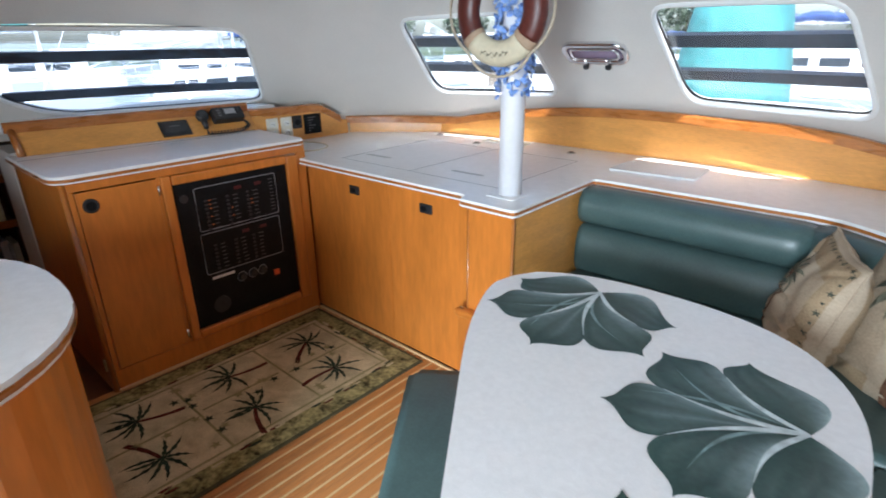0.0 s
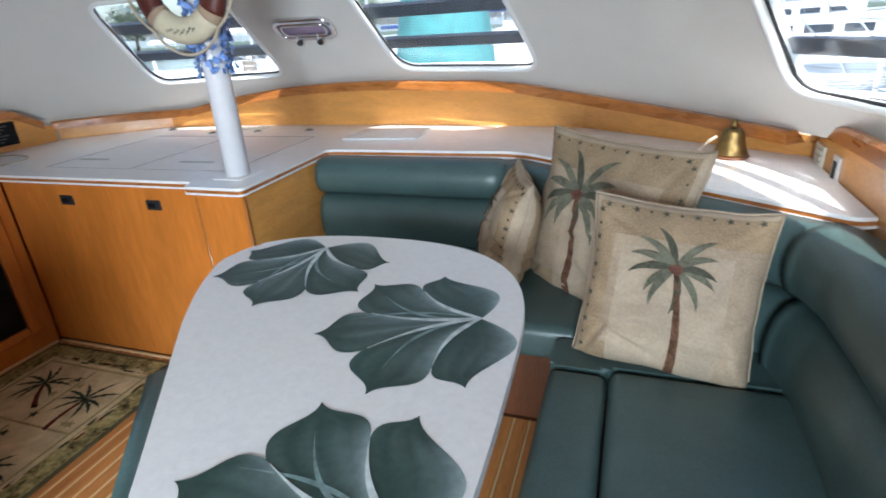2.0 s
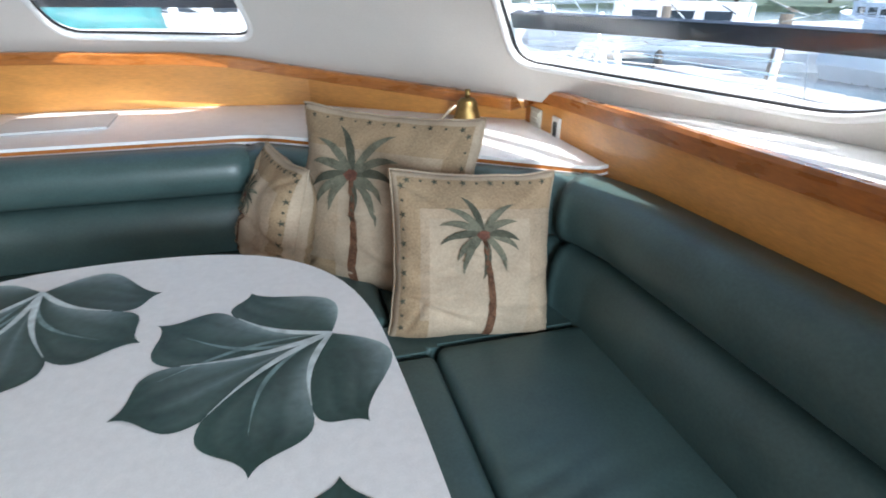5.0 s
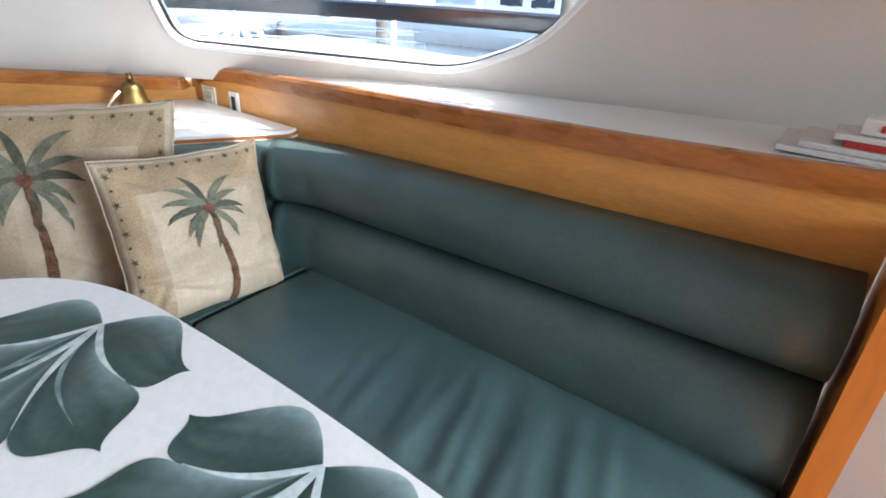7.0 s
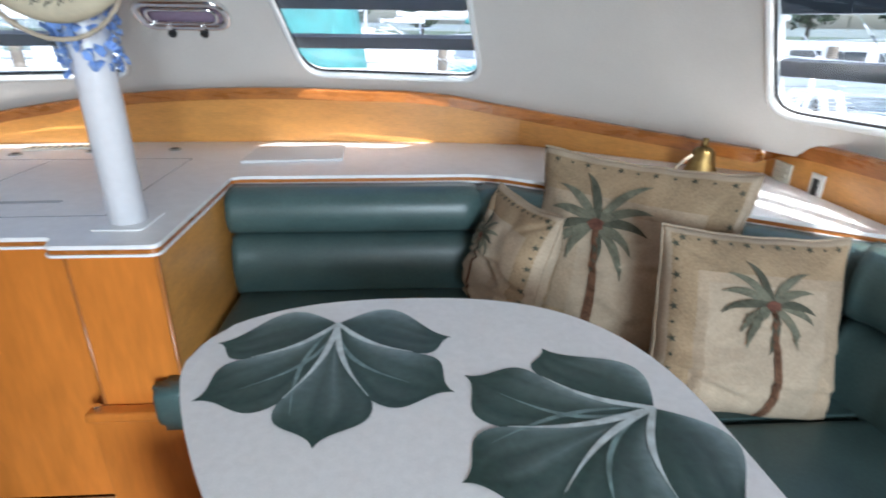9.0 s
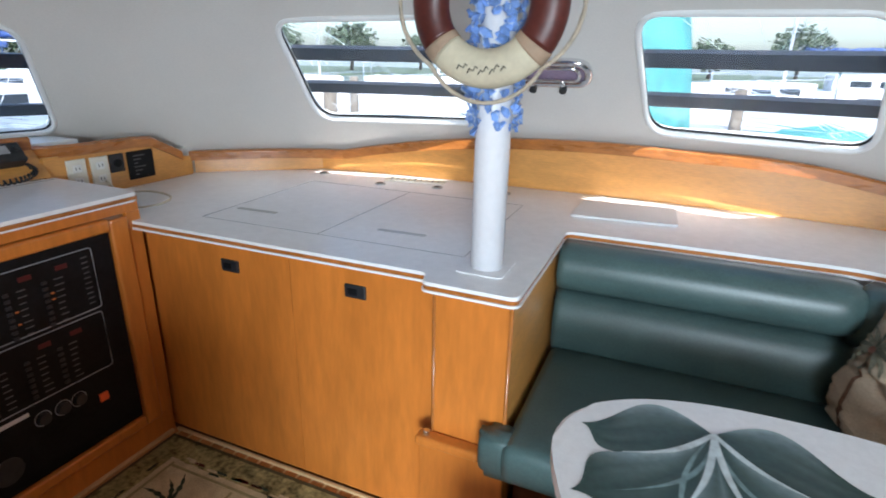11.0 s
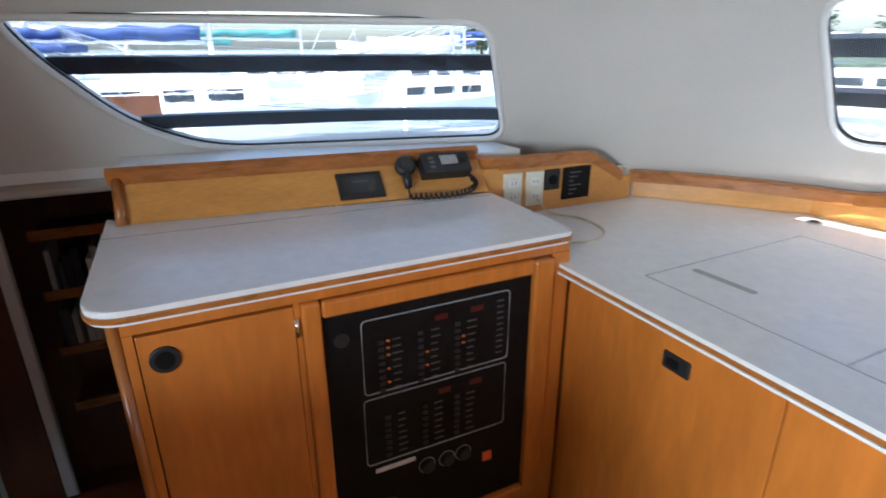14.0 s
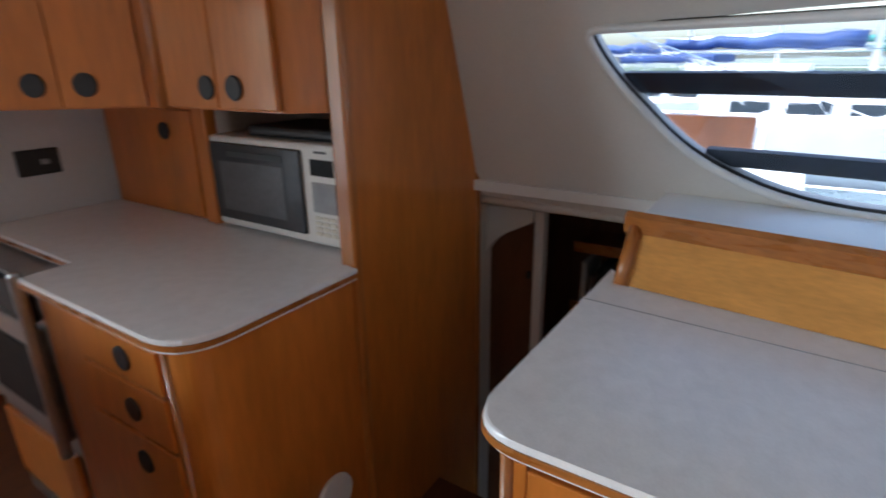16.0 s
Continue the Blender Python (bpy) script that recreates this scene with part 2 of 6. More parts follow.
GASKET = material("black_gasket", (0.015, 0.015, 0.017), 0.6, vary=0.2, scale=30, bump=0.05)
PAPER = material("glossy_paper", (0.66, 0.64, 0.62), 0.35, vary=0.1, scale=14, bump=0.02)
REDPRINT = material("red_print", (0.42, 0.03, 0.03), 0.4, vary=0.15, scale=14, bump=0.0)
ORANGE = material("orange_switch", (0.75, 0.10, 0.02), 0.4, vary=0.1, scale=14, bump=0.0)
WALLWHITE = material("galley_white_panel", (0.62, 0.61, 0.60), 0.5, vary=0.03, scale=5, bump=0.02)
CABLE = material("cream_cable", (0.60, 0.52, 0.40), 0.55, vary=0.08, scale=20, bump=0.02)


def emitter(name, colour, strength):
    m = bpy.data.materials.new(name)
    m.use_nodes = True
    b = m.node_tree.nodes["Principled BSDF"]
    b.inputs["Base Color"].default_value = (*colour, 1)
    b.inputs["Emission Color"].default_value = (*colour, 1)
    b.inputs["Emission Strength"].default_value = strength
    return m


LED = emitter("amber_indicator", (0.55, 0.14, 0.03), 0.03)
REDLED = emitter("red_display", (0.07, 0.003, 0.003), 0.01)


def glass():
    m = bpy.data.materials.new("window_glass")
    m.use_nodes = True
    b = m.node_tree.nodes["Principled BSDF"]
    b.inputs["Base Color"].default_value = (0.82, 0.91, 1.0, 1)
    b.inputs["Roughness"].default_value = 0.0
    b.inputs["Transmission Weight"].default_value = 1.0
    b.inputs["IOR"].default_value = 1.45
    return m


GLASS = glass()

# ---- cabin shell ----
XC, Y0 = -0.97, -0.6


def spans(z, out=0.0):
    k = z - 1.16
    top = max(0.0, z - 1.72)
    return 2.62 - 0.34 * k - 1.6 * top * top + out, 2.93 - 1.136 * k - 1.2 * top * top + out


def on_side(y, z, side, out=0.0):
    w, f = spans(z, out)
    v = max(0.0, y - Y0) / (f - Y0)
    return Vector((XC + side * w * max(0.0, 1 - v ** 3) ** (1 / 3), y, z))


def on_front(x, z, out=0.0):
    w, f = spans(z, out)
    u = abs(x - XC) / w
    return Vector((x, Y0 + (f - Y0) * max(0.0, 1 - u ** 3) ** (1 / 3), z))


FALL = [(-0.5, 1.1472), (-0.2, 1.145), (0.03, 1.127), (0.25, 1.088), (0.5, 1.05), (0.8, 1.018), (1.05, 1.0), (1.6, 0.995)]   # edge running down to the side rail


def low_edge(x, y):
    """Height of the liner's lower edge along the plan."""
    if y < 1.4:
        return 1.02
    if x > -0.5:
        k = [p for p in FALL if p[0] <= x][-1]
        n = FALL[min(FALL.index(k) + 1, len(FALL) - 1)]
        return k[1] + (n[1] - k[1]) * ((x - k[0]) / (n[0] - k[0]) if n is not k else 0)
    return max(1.005, 1.155 - 0.105 * ((x + 0.83) / 1.2) ** 2)


def shell_grid(bm, out, ztop):
    cols = []
    n = 88
    aft = [-2.6, -2.0, -1.4, -0.95]
    marks = [("a", y) for y in aft] + [("t", k / n * math.pi) for k in range(n + 1)] + [("b", y) for y in aft[::-1]]
    for kind, val in marks:
        col = []
        for j in range(19):
            w, f = spans(1.1, out)
            if kind == "t":
                c, s = math.cos(math.pi - val), math.sin(val)
                bx, by = XC + w * math.copysign(abs(c) ** (2 / 3), c), Y0 + (f - Y0) * s ** (2 / 3)
            else:
                bx, by = XC + (-w if kind == "a" else w), val
            z0 = low_edge(bx, by)
            z = z0 + (ztop - z0) * j / 18
            w, f = spans(z, out)
            if kind == "t":
                p = (XC + w * math.copysign(abs(c) ** (2 / 3), c), Y0 + (f - Y0) * s ** (2 / 3), z)
            else:
                p = (XC + (-w if kind == "a" else w), val, z)
            col.append(bm.verts.new(p))
        cols.append(col)
    for a, b in zip(cols, cols[1:]):
        for j in range(18):
            bm.faces.new((a[j], b[j], b[j + 1], a[j + 1]))
    return cols


ZTOP = 2.1
shell = bmesh.new()
ins, outs = shell_grid(shell, 0.0, ZTOP), shell_grid(shell, 0.07, ZTOP)
for a, b, c, d in zip(ins, ins[1:], outs, outs[1:]):
    shell.faces.new((a[0], b[0], d[0], c[0]))
    shell.faces.new((a[-1], b[-1], d[-1], c[-1]))
for i in (0, -1):
    for j in range(18):
        shell.faces.new((ins[i][j], ins[i][j + 1], outs[i][j + 1], outs[i][j]))

# window outlines: (along, up)
WINDOWS = {
    "window_1": ("port", rounded([(0.185, 1.615), (0.255, 1.495), (0.49, 1.258), (0.78, 1.134), (1.94, 1.148), (1.715, 1.61)], [0.05, 0.1, 0.12, 0.2, 0.08, 0.1])),
    "window_2": ("front", rounded([(-2.175, 1.652), (-2.305, 1.192), (-1.405, 1.21), (-1.405, 1.665)], [0.09, 0.1, 0.1, 0.09])),
    "window_3": ("front", rounded([(-0.72, 1.668), (-0.65, 1.22), (0.16, 1.203), (0.01, 1.658)], [0.09, 0.1, 0.1, 0.09])),
    "window_4": ("starboard", rounded([(0.42, 1.61), (0.61, 1.385), (0.76, 1.255), (1.07, 1.134), (2.17, 1.15), (1.93, 1.61)], [0.06, 0.1, 0.12, 0.12, 0.1, 0.1])),
}


def on_wall(where, a, z, out=0.0):
    if where == "front":
        return on_front(a, z, out)
    return on_side(a, z, -1 if where == "port" else 1, out)


def wall_normal(where, outline):
    a = sum(p[0] for p in outline) / len(outline)
    z = sum(p[1] for p in outline) / len(outline)
    p = on_wall(where, a, z)
    da, dz = on_wall(where, a + 0.02, z) - p, on_wall(where, a, z + 0.02) - p
    n = da.cross(dz).normalized()
    away = p - Vector((XC, 0.8, 1.2))
    return p, n if n.dot(away) > 0 else -n


def meshed(bm, name):
    for v in bm.verts:
        v.co = U(v.co)
    bmesh.ops.recalc_face_normals(bm, faces=bm.faces)
    me = bpy.data.meshes.new(name)
    bm.to_mesh(me)
    bm.free()
    return me


shell_ob = new("wall_shell", meshed(shell, "wall_shell"))
cut = bmesh.new()
for where, outline in WINDOWS.values():
    c, n = wall_normal(where, outline)
    a = [cut.verts.new(on_wall(where, *p) - n * 0.12) for p in outline]
    b = [cut.verts.new(on_wall(where, *p) + n * 0.3) for p in outline]
    cut.faces.new(a)
    cut.faces.new(b[::-1])
    for i in range(len(a)):
        j = (i + 1) % len(a)
        cut.faces.new((a[i], b[i], b[j], a[j]))
cutter = new("cutter", meshed(cut, "cutter"))
mod = shell_ob.modifiers.new("openings", "BOOLEAN")
mod.operation, mod.object, mod.solver = "DIFFERENCE", cutter, "EXACT"
bpy.context.view_layer.update()
done = bpy.data.meshes.new_from_object(shell_ob.evaluated_get(bpy.context.evaluated_depsgraph_get()))
shell_ob.modifiers.clear()
shell_ob.data = done
bpy.data.objects.remove(cutter)
done.materials.append(LINER)
sharp = bmesh.new()
sharp.from_mesh(done)
for f in sharp.faces:
    f.smooth = True
for e in sharp.edges:
    e.smooth = not (len(e.link_faces) == 2 and e.calc_face_angle(0) > radians(28))
sharp.to_mesh(done)
sharp.free()
tagged(shell_ob, "cream moulded cabin side and front wall around the windows", "wall", kind="structure")

bm = bmesh.new()
rim = [(XC + math.copysign(abs(math.cos(math.pi - k / 40 * math.pi)) ** (2 / 3), math.cos(math.pi - k / 40 * math.pi)) * (spans(ZTOP)[0] + 0.08),
        Y0 + (spans(ZTOP)[1] + 0.08 - Y0) * math.sin(k / 40 * math.pi) ** (2 / 3)) for k in range(41)]
prism(bm, rim + [(rim[-1][0], -2.7), (rim[0][0], -2.7)], ZTOP - 0.002, ZTOP + 0.06)
tagged(part("ceiling", bm, LINER), "cream headliner panel over the whole saloon", "ceiling", kind="structure")
# unseen bulkhead; its doorway is assumed, an opening for the fill lamp
bm = bmesh.new()
box(bm, (-4.7, -2.72, -0.95), (-1.1, -2.6, ZTOP))
box(bm, (1.3, -2.72, -0.95), (2.4, -2.6, ZTOP))
box(bm, (-1.1, -2.72, 1.92), (1.3, -2.6, ZTOP))
box(bm, (-1.1, -2.72, -0.95), (1.3, -2.6, SOLE))
tagged(part("wall_aft", bm, LINER), "plain cream aft bulkhead with an assumed, unseen doorway opening", "wall", kind="structure")
box_bm = bmesh.new()
box(box_bm, (-4.66, -2.6, 1.062), (-3.58, 0.8, 1.1))
box(box_bm, (-4.66, -2.6, -0.95), (-4.6, 0.8, 1.061))
box(box_bm, (-4.6, 0.57, -0.95), (-3.6, 0.8, 1.061))
tagged(part("wall_hull_port", box_bm, GELCOAT), "white hull side and side deck over the passage", "wall", kind="structure")
tagged(part("wall_starboard", boxed((1.62, -2.6, SOLE), (1.72, 2.3, 1.06), 0), LINER), "plain lower hull side behind the settee", "wall", kind="structure")
bm = bmesh.new()
prism(bm, [(-3.15, 2.55), (-2.45, 3.02), (-1.5, 3.12), (-0.4, 3.12), (0.45, 3.02), (1.45, 2.45), (1.5, 2.55), (0.48, 3.12), (-0.4, 3.22), (-1.5, 3.22), (-2.5, 3.12), (-3.2, 2.65)], SOLE, 1.0)
tagged(part("wall_forward", bm, LINER), "plain lower front wall behind the worktop", "wall", kind="structure")

# panes, gaskets, rims and bars
BARS = {"window_1": ((1.42, 1.478), (1.212, 1.262)), "window_2": ((1.46, 1.512), (1.305, 1.352)), "window_3": ((1.46, 1.512), (1.305, 1.352)), "window_4": ((1.468, 1.52), (1.272, 1.325))}


def crossing(outline, z):
    xs = []
    for (a, za), (b, zb) in zip(outline, outline[1:] + outline[:1]):
        if (za - z) * (zb - z) < 0:
            xs.append(a + (b - a) * (z - za) / (zb - za))
    return min(xs), max(xs)


def window(name, where, outline):
    c, n = wall_normal(where, outline)
    ob = thing(name, "tinted cabin window with dark horizontal bars outside", "window", kind="structure")
    edge = [on_wall(where, *p) for p in outline]
    am, zm = sum(p[0] for p in outline) / len(outline), sum(p[1] for p in outline) / len(outline)
    bm = bmesh.new()
    rows, colz = [], 14
    for d in (0.035, 0.043):
        lastring = None
        for k in range(1, 7):
            f = k / 6
            ring = [bm.verts.new(on_wall(where, am + (p[0] - am) * f, zm + (p[1] - zm) * f) + n * d) for p in outline]
            m = len(ring)
            if lastring is None:
                mid = bm.verts.new(on_wall(where, am, zm) + n * d)
                for i in range(m):
                    bm.faces.new((mid, ring[i], ring[(i + 1) % m]))
            else:
                for i in range(m):
                    bm.faces.new((lastring[i], ring[i], ring[(i + 1) % m], lastring[(i + 1) % m]))
            lastring = ring
        rows.append(lastring)
    for i in range(len(outline)):
        j = (i + 1) % len(outline)
        bm.faces.new((rows[0][i], rows[0][j], rows[1][j], rows[1][i]))
    pane = part("pane", bm, GLASS, ob, smooth=False)
    pane.visible_shadow = False
    part("gasket", tube(bmesh.new(), [p + n * 0.03 for p in edge], 0.007, 6, True), GASKET, ob, "thin black rubber gasket", True)
    part("window_frame", tube(bmesh.new(), [p + n * 0.002 for p in edge], 0.012, 8, True), GELCOAT, ob, "white moulded rim", True)
    for z0, z1 in BARS[name]:
        a0, a1 = crossing(outline, (z0 + z1) / 2)
        bm = bmesh.new()
        prev = None
        for k in range(17):
            a = a0 - 0.02 + (a1 - a0 + 0.04) * k / 16
            q = [bm.verts.new(on_wall(where, a, z) + n * d) for z, d in ((z0, 0.05), (z1, 0.05), (z1 - 0.004, 0.075), (z0 + 0.004, 0.075))]
            if prev:
                for i in range(4):
                    bm.faces.new((prev[i], prev[(i + 1) % 4], q[(i + 1) % 4], q[i]))
            prev = q
        part("bar", bm, BAR, ob, "dark glossy horizontal bar")
    return ob


for wname, (where, outline) in WINDOWS.items():
    window(wname, where, outline)

# ---- sole ----
tagged(part("floor", boxed((-3.3, -2.6, SOLE - 0.1), (1.65, 3.2, SOLE - 0.004), 0), DARKWOOD), "teak and holly cabin sole", "floor", kind="structure")
floor_ob = bpy.data.objects["floor"]
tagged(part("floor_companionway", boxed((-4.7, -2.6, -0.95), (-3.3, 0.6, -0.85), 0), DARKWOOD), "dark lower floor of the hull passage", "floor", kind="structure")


def plank_mesh(name, w, length, h, mat):
    bm = boxed((-w / 2, 0, 0), (w / 2, length, h), 0.0015, 1)
    for v in bm.verts:
        v.co *= K
    bmesh.ops.recalc_face_normals(bm, faces=bm.faces)
    me = bpy.data.meshes.new(name)
    bm.to_mesh(me)
    bm.free()
    me.materials.append(mat)
    return me


def lay_planks():
    pitch, x, k = 0.066, -2.44, 0
    pm, hm = plank_mesh("plank", pitch - 0.012, 3.1, 0.006, TEAK), plank_mesh("holly_strip", 0.009, 3.1, 0.006, HOLLY)
    while x < 1.1:
        for me, dx in ((pm, 0), (hm, pitch / 2)):
            ob = new(me.name, me)
            ob.parent = floor_ob
            ob.location = U((x + dx, -1.4, SOLE - 0.005))
        x += pitch


# ---- worktop along the front ----
YF, XN = 1.705, -2.445      # faces of the doors and of the chart cabinet
TOP = 0.888
edge = [(-2.98, 1.66), (-2.49, 1.66), (-1.165, 1.68), (-1.165, 1.612), (-0.862, 1.612), (-0.868, 2.315), (0.14, 2.335), (1.235, 1.6), (1.288, 1.62),
        (1.288, 2.34), (0.40, 2.95), (-0.35, 3.03), (-1.4, 3.03), (-2.4, 2.95), (-2.98, 2.5)]
outline = rounded(edge, [0, 0.02, 0.02, 0.03, 0.03, 0.03, 0.12, 0.04, 0, 0, 0, 0, 0, 0, 0], 5)
top = thing("worktop", "white laminate worktop with wood edge along the saloon front", "worktop")
part("slab", prism(bmesh.new(), outline, TOP - 0.012, TOP, 0.005, 2, True), LAMINATE, top, "white laminate")


def inset(pts, d):
    c = [Vector((*p, 0)) for p in pts]
    n, out = len(c), []
    for i in range(n):
        t = (c[(i + 1) % n] - c[i - 1])
        o = Vector((-t.y, t.x, 0)).normalized() * d
        out.append(((c[i] + o).x, (c[i] + o).y))
    return out


part("wood_edge", prism(bmesh.new(), inset(outline, 0.002), TOP - 0.026, TOP - 0.012, 0), TRIM, top, "varnished wood edge strip")
part("under_edge", prism(bmesh.new(), inset(outline, -0.003), TOP - 0.034, TOP - 0.026, 0), LAMINATE, top, "white lower edge strip")
for x in (-2.12, -1.43):
    part("recessed_pull", prism(bmesh.new(), rounded([(x - 0.1, 1.985), (x + 0.1, 1.995), (x + 0.1, 2.02), (x - 0.1, 2.01)], 0.012), TOP - 0.006, TOP + 0.0015, 0), SILVER, top, "grey recessed finger pull")
for a, b in (((-2.25, 1.83), (-1.12, 1.86)), ((-1.12, 1.86), (-1.13, 2.62)), ((-2.25, 1.83), (-2.27, 2.6)), ((-2.27, 2.6), (-1.13, 2.62)), ((-1.70, 1.845), (-1.70, 2.61))):
    part("lid_seam", tube(bmesh.new(), [(*a, TOP), (*b, TOP)], 0.0018, 4), GREY, top, "fine seam of the lid")
hatch = thing("hatch_cover", "thin white plastic cover lying on the worktop", "cover")
part("cover", prism(bmesh.new(), rounded([(-0.90, 2.53), (-0.47, 2.57), (-0.49, 2.86), (-0.89, 2.81)], 0.02), TOP + 0.001, TOP + 0.010, 0.003, 2, True), WALLWHITE, hatch)
vent = thing("counter_vent", "brass framed vent grille set in the worktop", "vent")
box_pts = [(-1.94, 2.78), (-1.62, 2.84), (-1.635, 2.92), (-1.96, 2.86)]
part("frame", prism(bmesh.new(), box_pts, TOP + 0.001, TOP + 0.007, 0.002), WHITEPLASTIC, vent)
for k in range(9):
    a, b = Vector(box_pts[0]).lerp(Vector(box_pts[1]), (k + 1) / 10), Vector(box_pts[3]).lerp(Vector(box_pts[2]), (k + 1) / 10)
    a, b = a.lerp(b, 0.2), a.lerp(b, 0.8)
    part("slat", tube(bmesh.new(), [(a.x, a.y, TOP + 0.008), (b.x, b.y, TOP + 0.008)], 0.003, 4), GREY, vent)
for x, y in ((-2.34, 2.80), (-1.92, 2.70), (-1.62, 2.76), (-1.27, 2.80)):
    knob = thing("latch_ring", "small round metal latch set in the worktop", "latch", group="worktop latches")
    part("ring", disc(bmesh.new(), (x, y, TOP + 0.003), (0, 0, 1), 0.028, 0.006, 18, 0.002), SILVER, knob)
    part("centre", disc(bmesh.new(), (x, y, TOP + 0.007), (0, 0, 1), 0.016, 0.004, 14), BLACKPLASTIC, knob)

# locker below with two doors
locker = thing("front_locker", "cherry veneer locker under the worktop with two doors", "cabinet")
part("body", boxed((XN - 0.1, YF + 0.02, SOLE), (-1.14, 2.3, TOP - 0.035), 0.002), WOOD, locker)
for x0, x1, lx in ((XN + 0.015, -1.725, -2.0), (-1.722, -1.155, -1.45)):
    d = part("door", boxed((x0, YF, SOLE + 0.02), (x1, YF + 0.019, TOP - 0.038), 0.002), WOOD, locker)
    part("latch", boxed((lx - 0.043, YF - 0.006, 0.735), (lx + 0.043, YF + 0.004, 0.785), 0.006), BLACKPLASTIC, d, "black push latch")
    part("latch_slot", boxed((lx - 0.028, YF - 0.009, 0.748), (lx + 0.01, YF - 0.004, 0.772), 0.004), BLACK, d, "latch thumb slot")

ped = thing("pedestal_cabinet", "cherry veneer box carrying the mast pole beside the settee", "cabinet")
part("front_panel", boxed((-1.125, 1.64, SOLE), (-0.885, 1.655, TOP - 0.035), 0.002), WOOD, ped)
part("side_panel", boxed((-0.90, 1.656, SOLE), (-0.885, 2.3, TOP - 0.035), 0.002), WOOD_LIGHT, ped)
part("inner_panel", boxed((-1.139, 1.656, SOLE), (-1.125, 2.3, TOP - 0.035), 0.002), WOOD, ped)
part("corner_post", tube(bmesh.new(), [(-0.885, 1.642, SOLE), (-0.885, 1.642, TOP - 0.036)], 0.007, 8), TRIM_UPRIGHT, ped, "darker wood corner bead", True)
part("corner_bead", tube(bmesh.new(), [(-1.128, 1.642, SOLE), (-1.128, 1.642, TOP - 0.036)], 0.006, 8), TRIM_UPRIGHT, ped, "darker wood corner bead", True)
part("ledge", boxed((-1.17, 1.585, 0.315), (-0.95, 1.639, 0.35), 0.012, 3), WOOD, ped, "rounded wooden ledge")
part("lower_box", boxed((-1.155, 1.60, SOLE), (-0.87, 1.639, 0.311), 0.003), WOOD, ped)
part("stud", disc(bmesh.new(), (-1.135, 1.61, 0.358), (0, 0, 1), 0.012, 0.018, 12, 0.003), CHROME, ped, "small chrome stud")

# ---- back panel and trim over the worktop ----
arc = bend([(-2.42, 2.90, TOP), (-1.9, 2.955, TOP), (-0.97, 2.985, TOP), (-0.1, 2.96, TOP), (0.37, 2.90, TOP)], 24)
bm = bmesh.new()
lo = [bm.verts.new((p.x, p.y, TOP + 0.001)) for p in arc]
hi = [bm.verts.new((p.x, p.y, low_edge(p.x, 2.9) - 0.03)) for p in arc]
lo2 = [bm.verts.new((p.x, p.y + 0.02, TOP + 0.001)) for p in arc]
hi2 = [bm.verts.new((p.x, p.y + 0.02, low_edge(p.x, 2.9) - 0.03)) for p in arc]
for i in range(len(arc) - 1):
    for a, b in ((lo, hi), (hi, hi2), (hi2, lo2), (lo2, lo)):
        bm.faces.new((a[i], a[i + 1], b[i + 1], b[i]))
tagged(part("back_panel", bm, WOOD_LIGHT), "light veneer back panel curving behind the worktop", "panel", kind="structure")
for pa, pb, za, zb in (((-2.965, 2.47), (-2.42, 2.90), 1.0, 1.0), ((0.37, 2.90), (1.288, 2.32), 1.045, 0.968)):
    bm = bmesh.new()
    d = (Vector(pb) - Vector(pa)).normalized()
    o = Vector((-d.y, d.x)) * 0.02
    prism(bm, [tuple(v) for v in (Vector(pa), Vector(pb), Vector(pb) + o, Vector(pa) + o)], TOP + 0.001, 1.0)
    for v in bm.verts:
        if v.co.z > 0.95:
            f = (v.co.xy - Vector(pa)).dot(d) / (Vector(pb) - Vector(pa)).length
            v.co.z = za + (zb - za) * f
    tagged(part("back_panel", bm, WOOD_LIGHT), "light veneer diagonal panel at the worktop's corner", "panel", kind="structure")

path = []
for k in range(61):
    x = -2.98 + (1.20 + 2.98) * k / 60
    z = low_edge(x, 2.9)
    p = on_front(x, z + 0.02)
    path.append((p.x, p.y - 0.004, z))
bm = bmesh.new()
band(bm, path, [(0.034, -0.045), (0.036, -0.003), (0.028, 0.006), (-0.01, 0.006), (-0.06, -0.045)])
tagged(part("trim", bm, TRIM), "varnished curved wood trim under the front windows", "trim", kind="structure")

# ---- mast pole with garland and ring ----
PX, PY = -1.022, 1.805
pole = thing("mast_pole", "white painted round pole standing on the worktop", "pole")
part("shaft", tube(bmesh.new(), [(PX, PY, TOP + 0.004), (PX, PY, 1.4), (PX, PY, ZTOP - 0.004)], 0.052, 24), POLEWHITE, pole, "", True)
part("base_plate", prism(bmesh.new(), rounded([(PX - 0.075, PY - 0.085), (PX + 0.075, PY - 0.085), (PX + 0.075, PY + 0.085), (PX - 0.075, PY + 0.085)], 0.02), TOP + 0.0005, TOP + 0.005, 0), LAMINATE, pole)

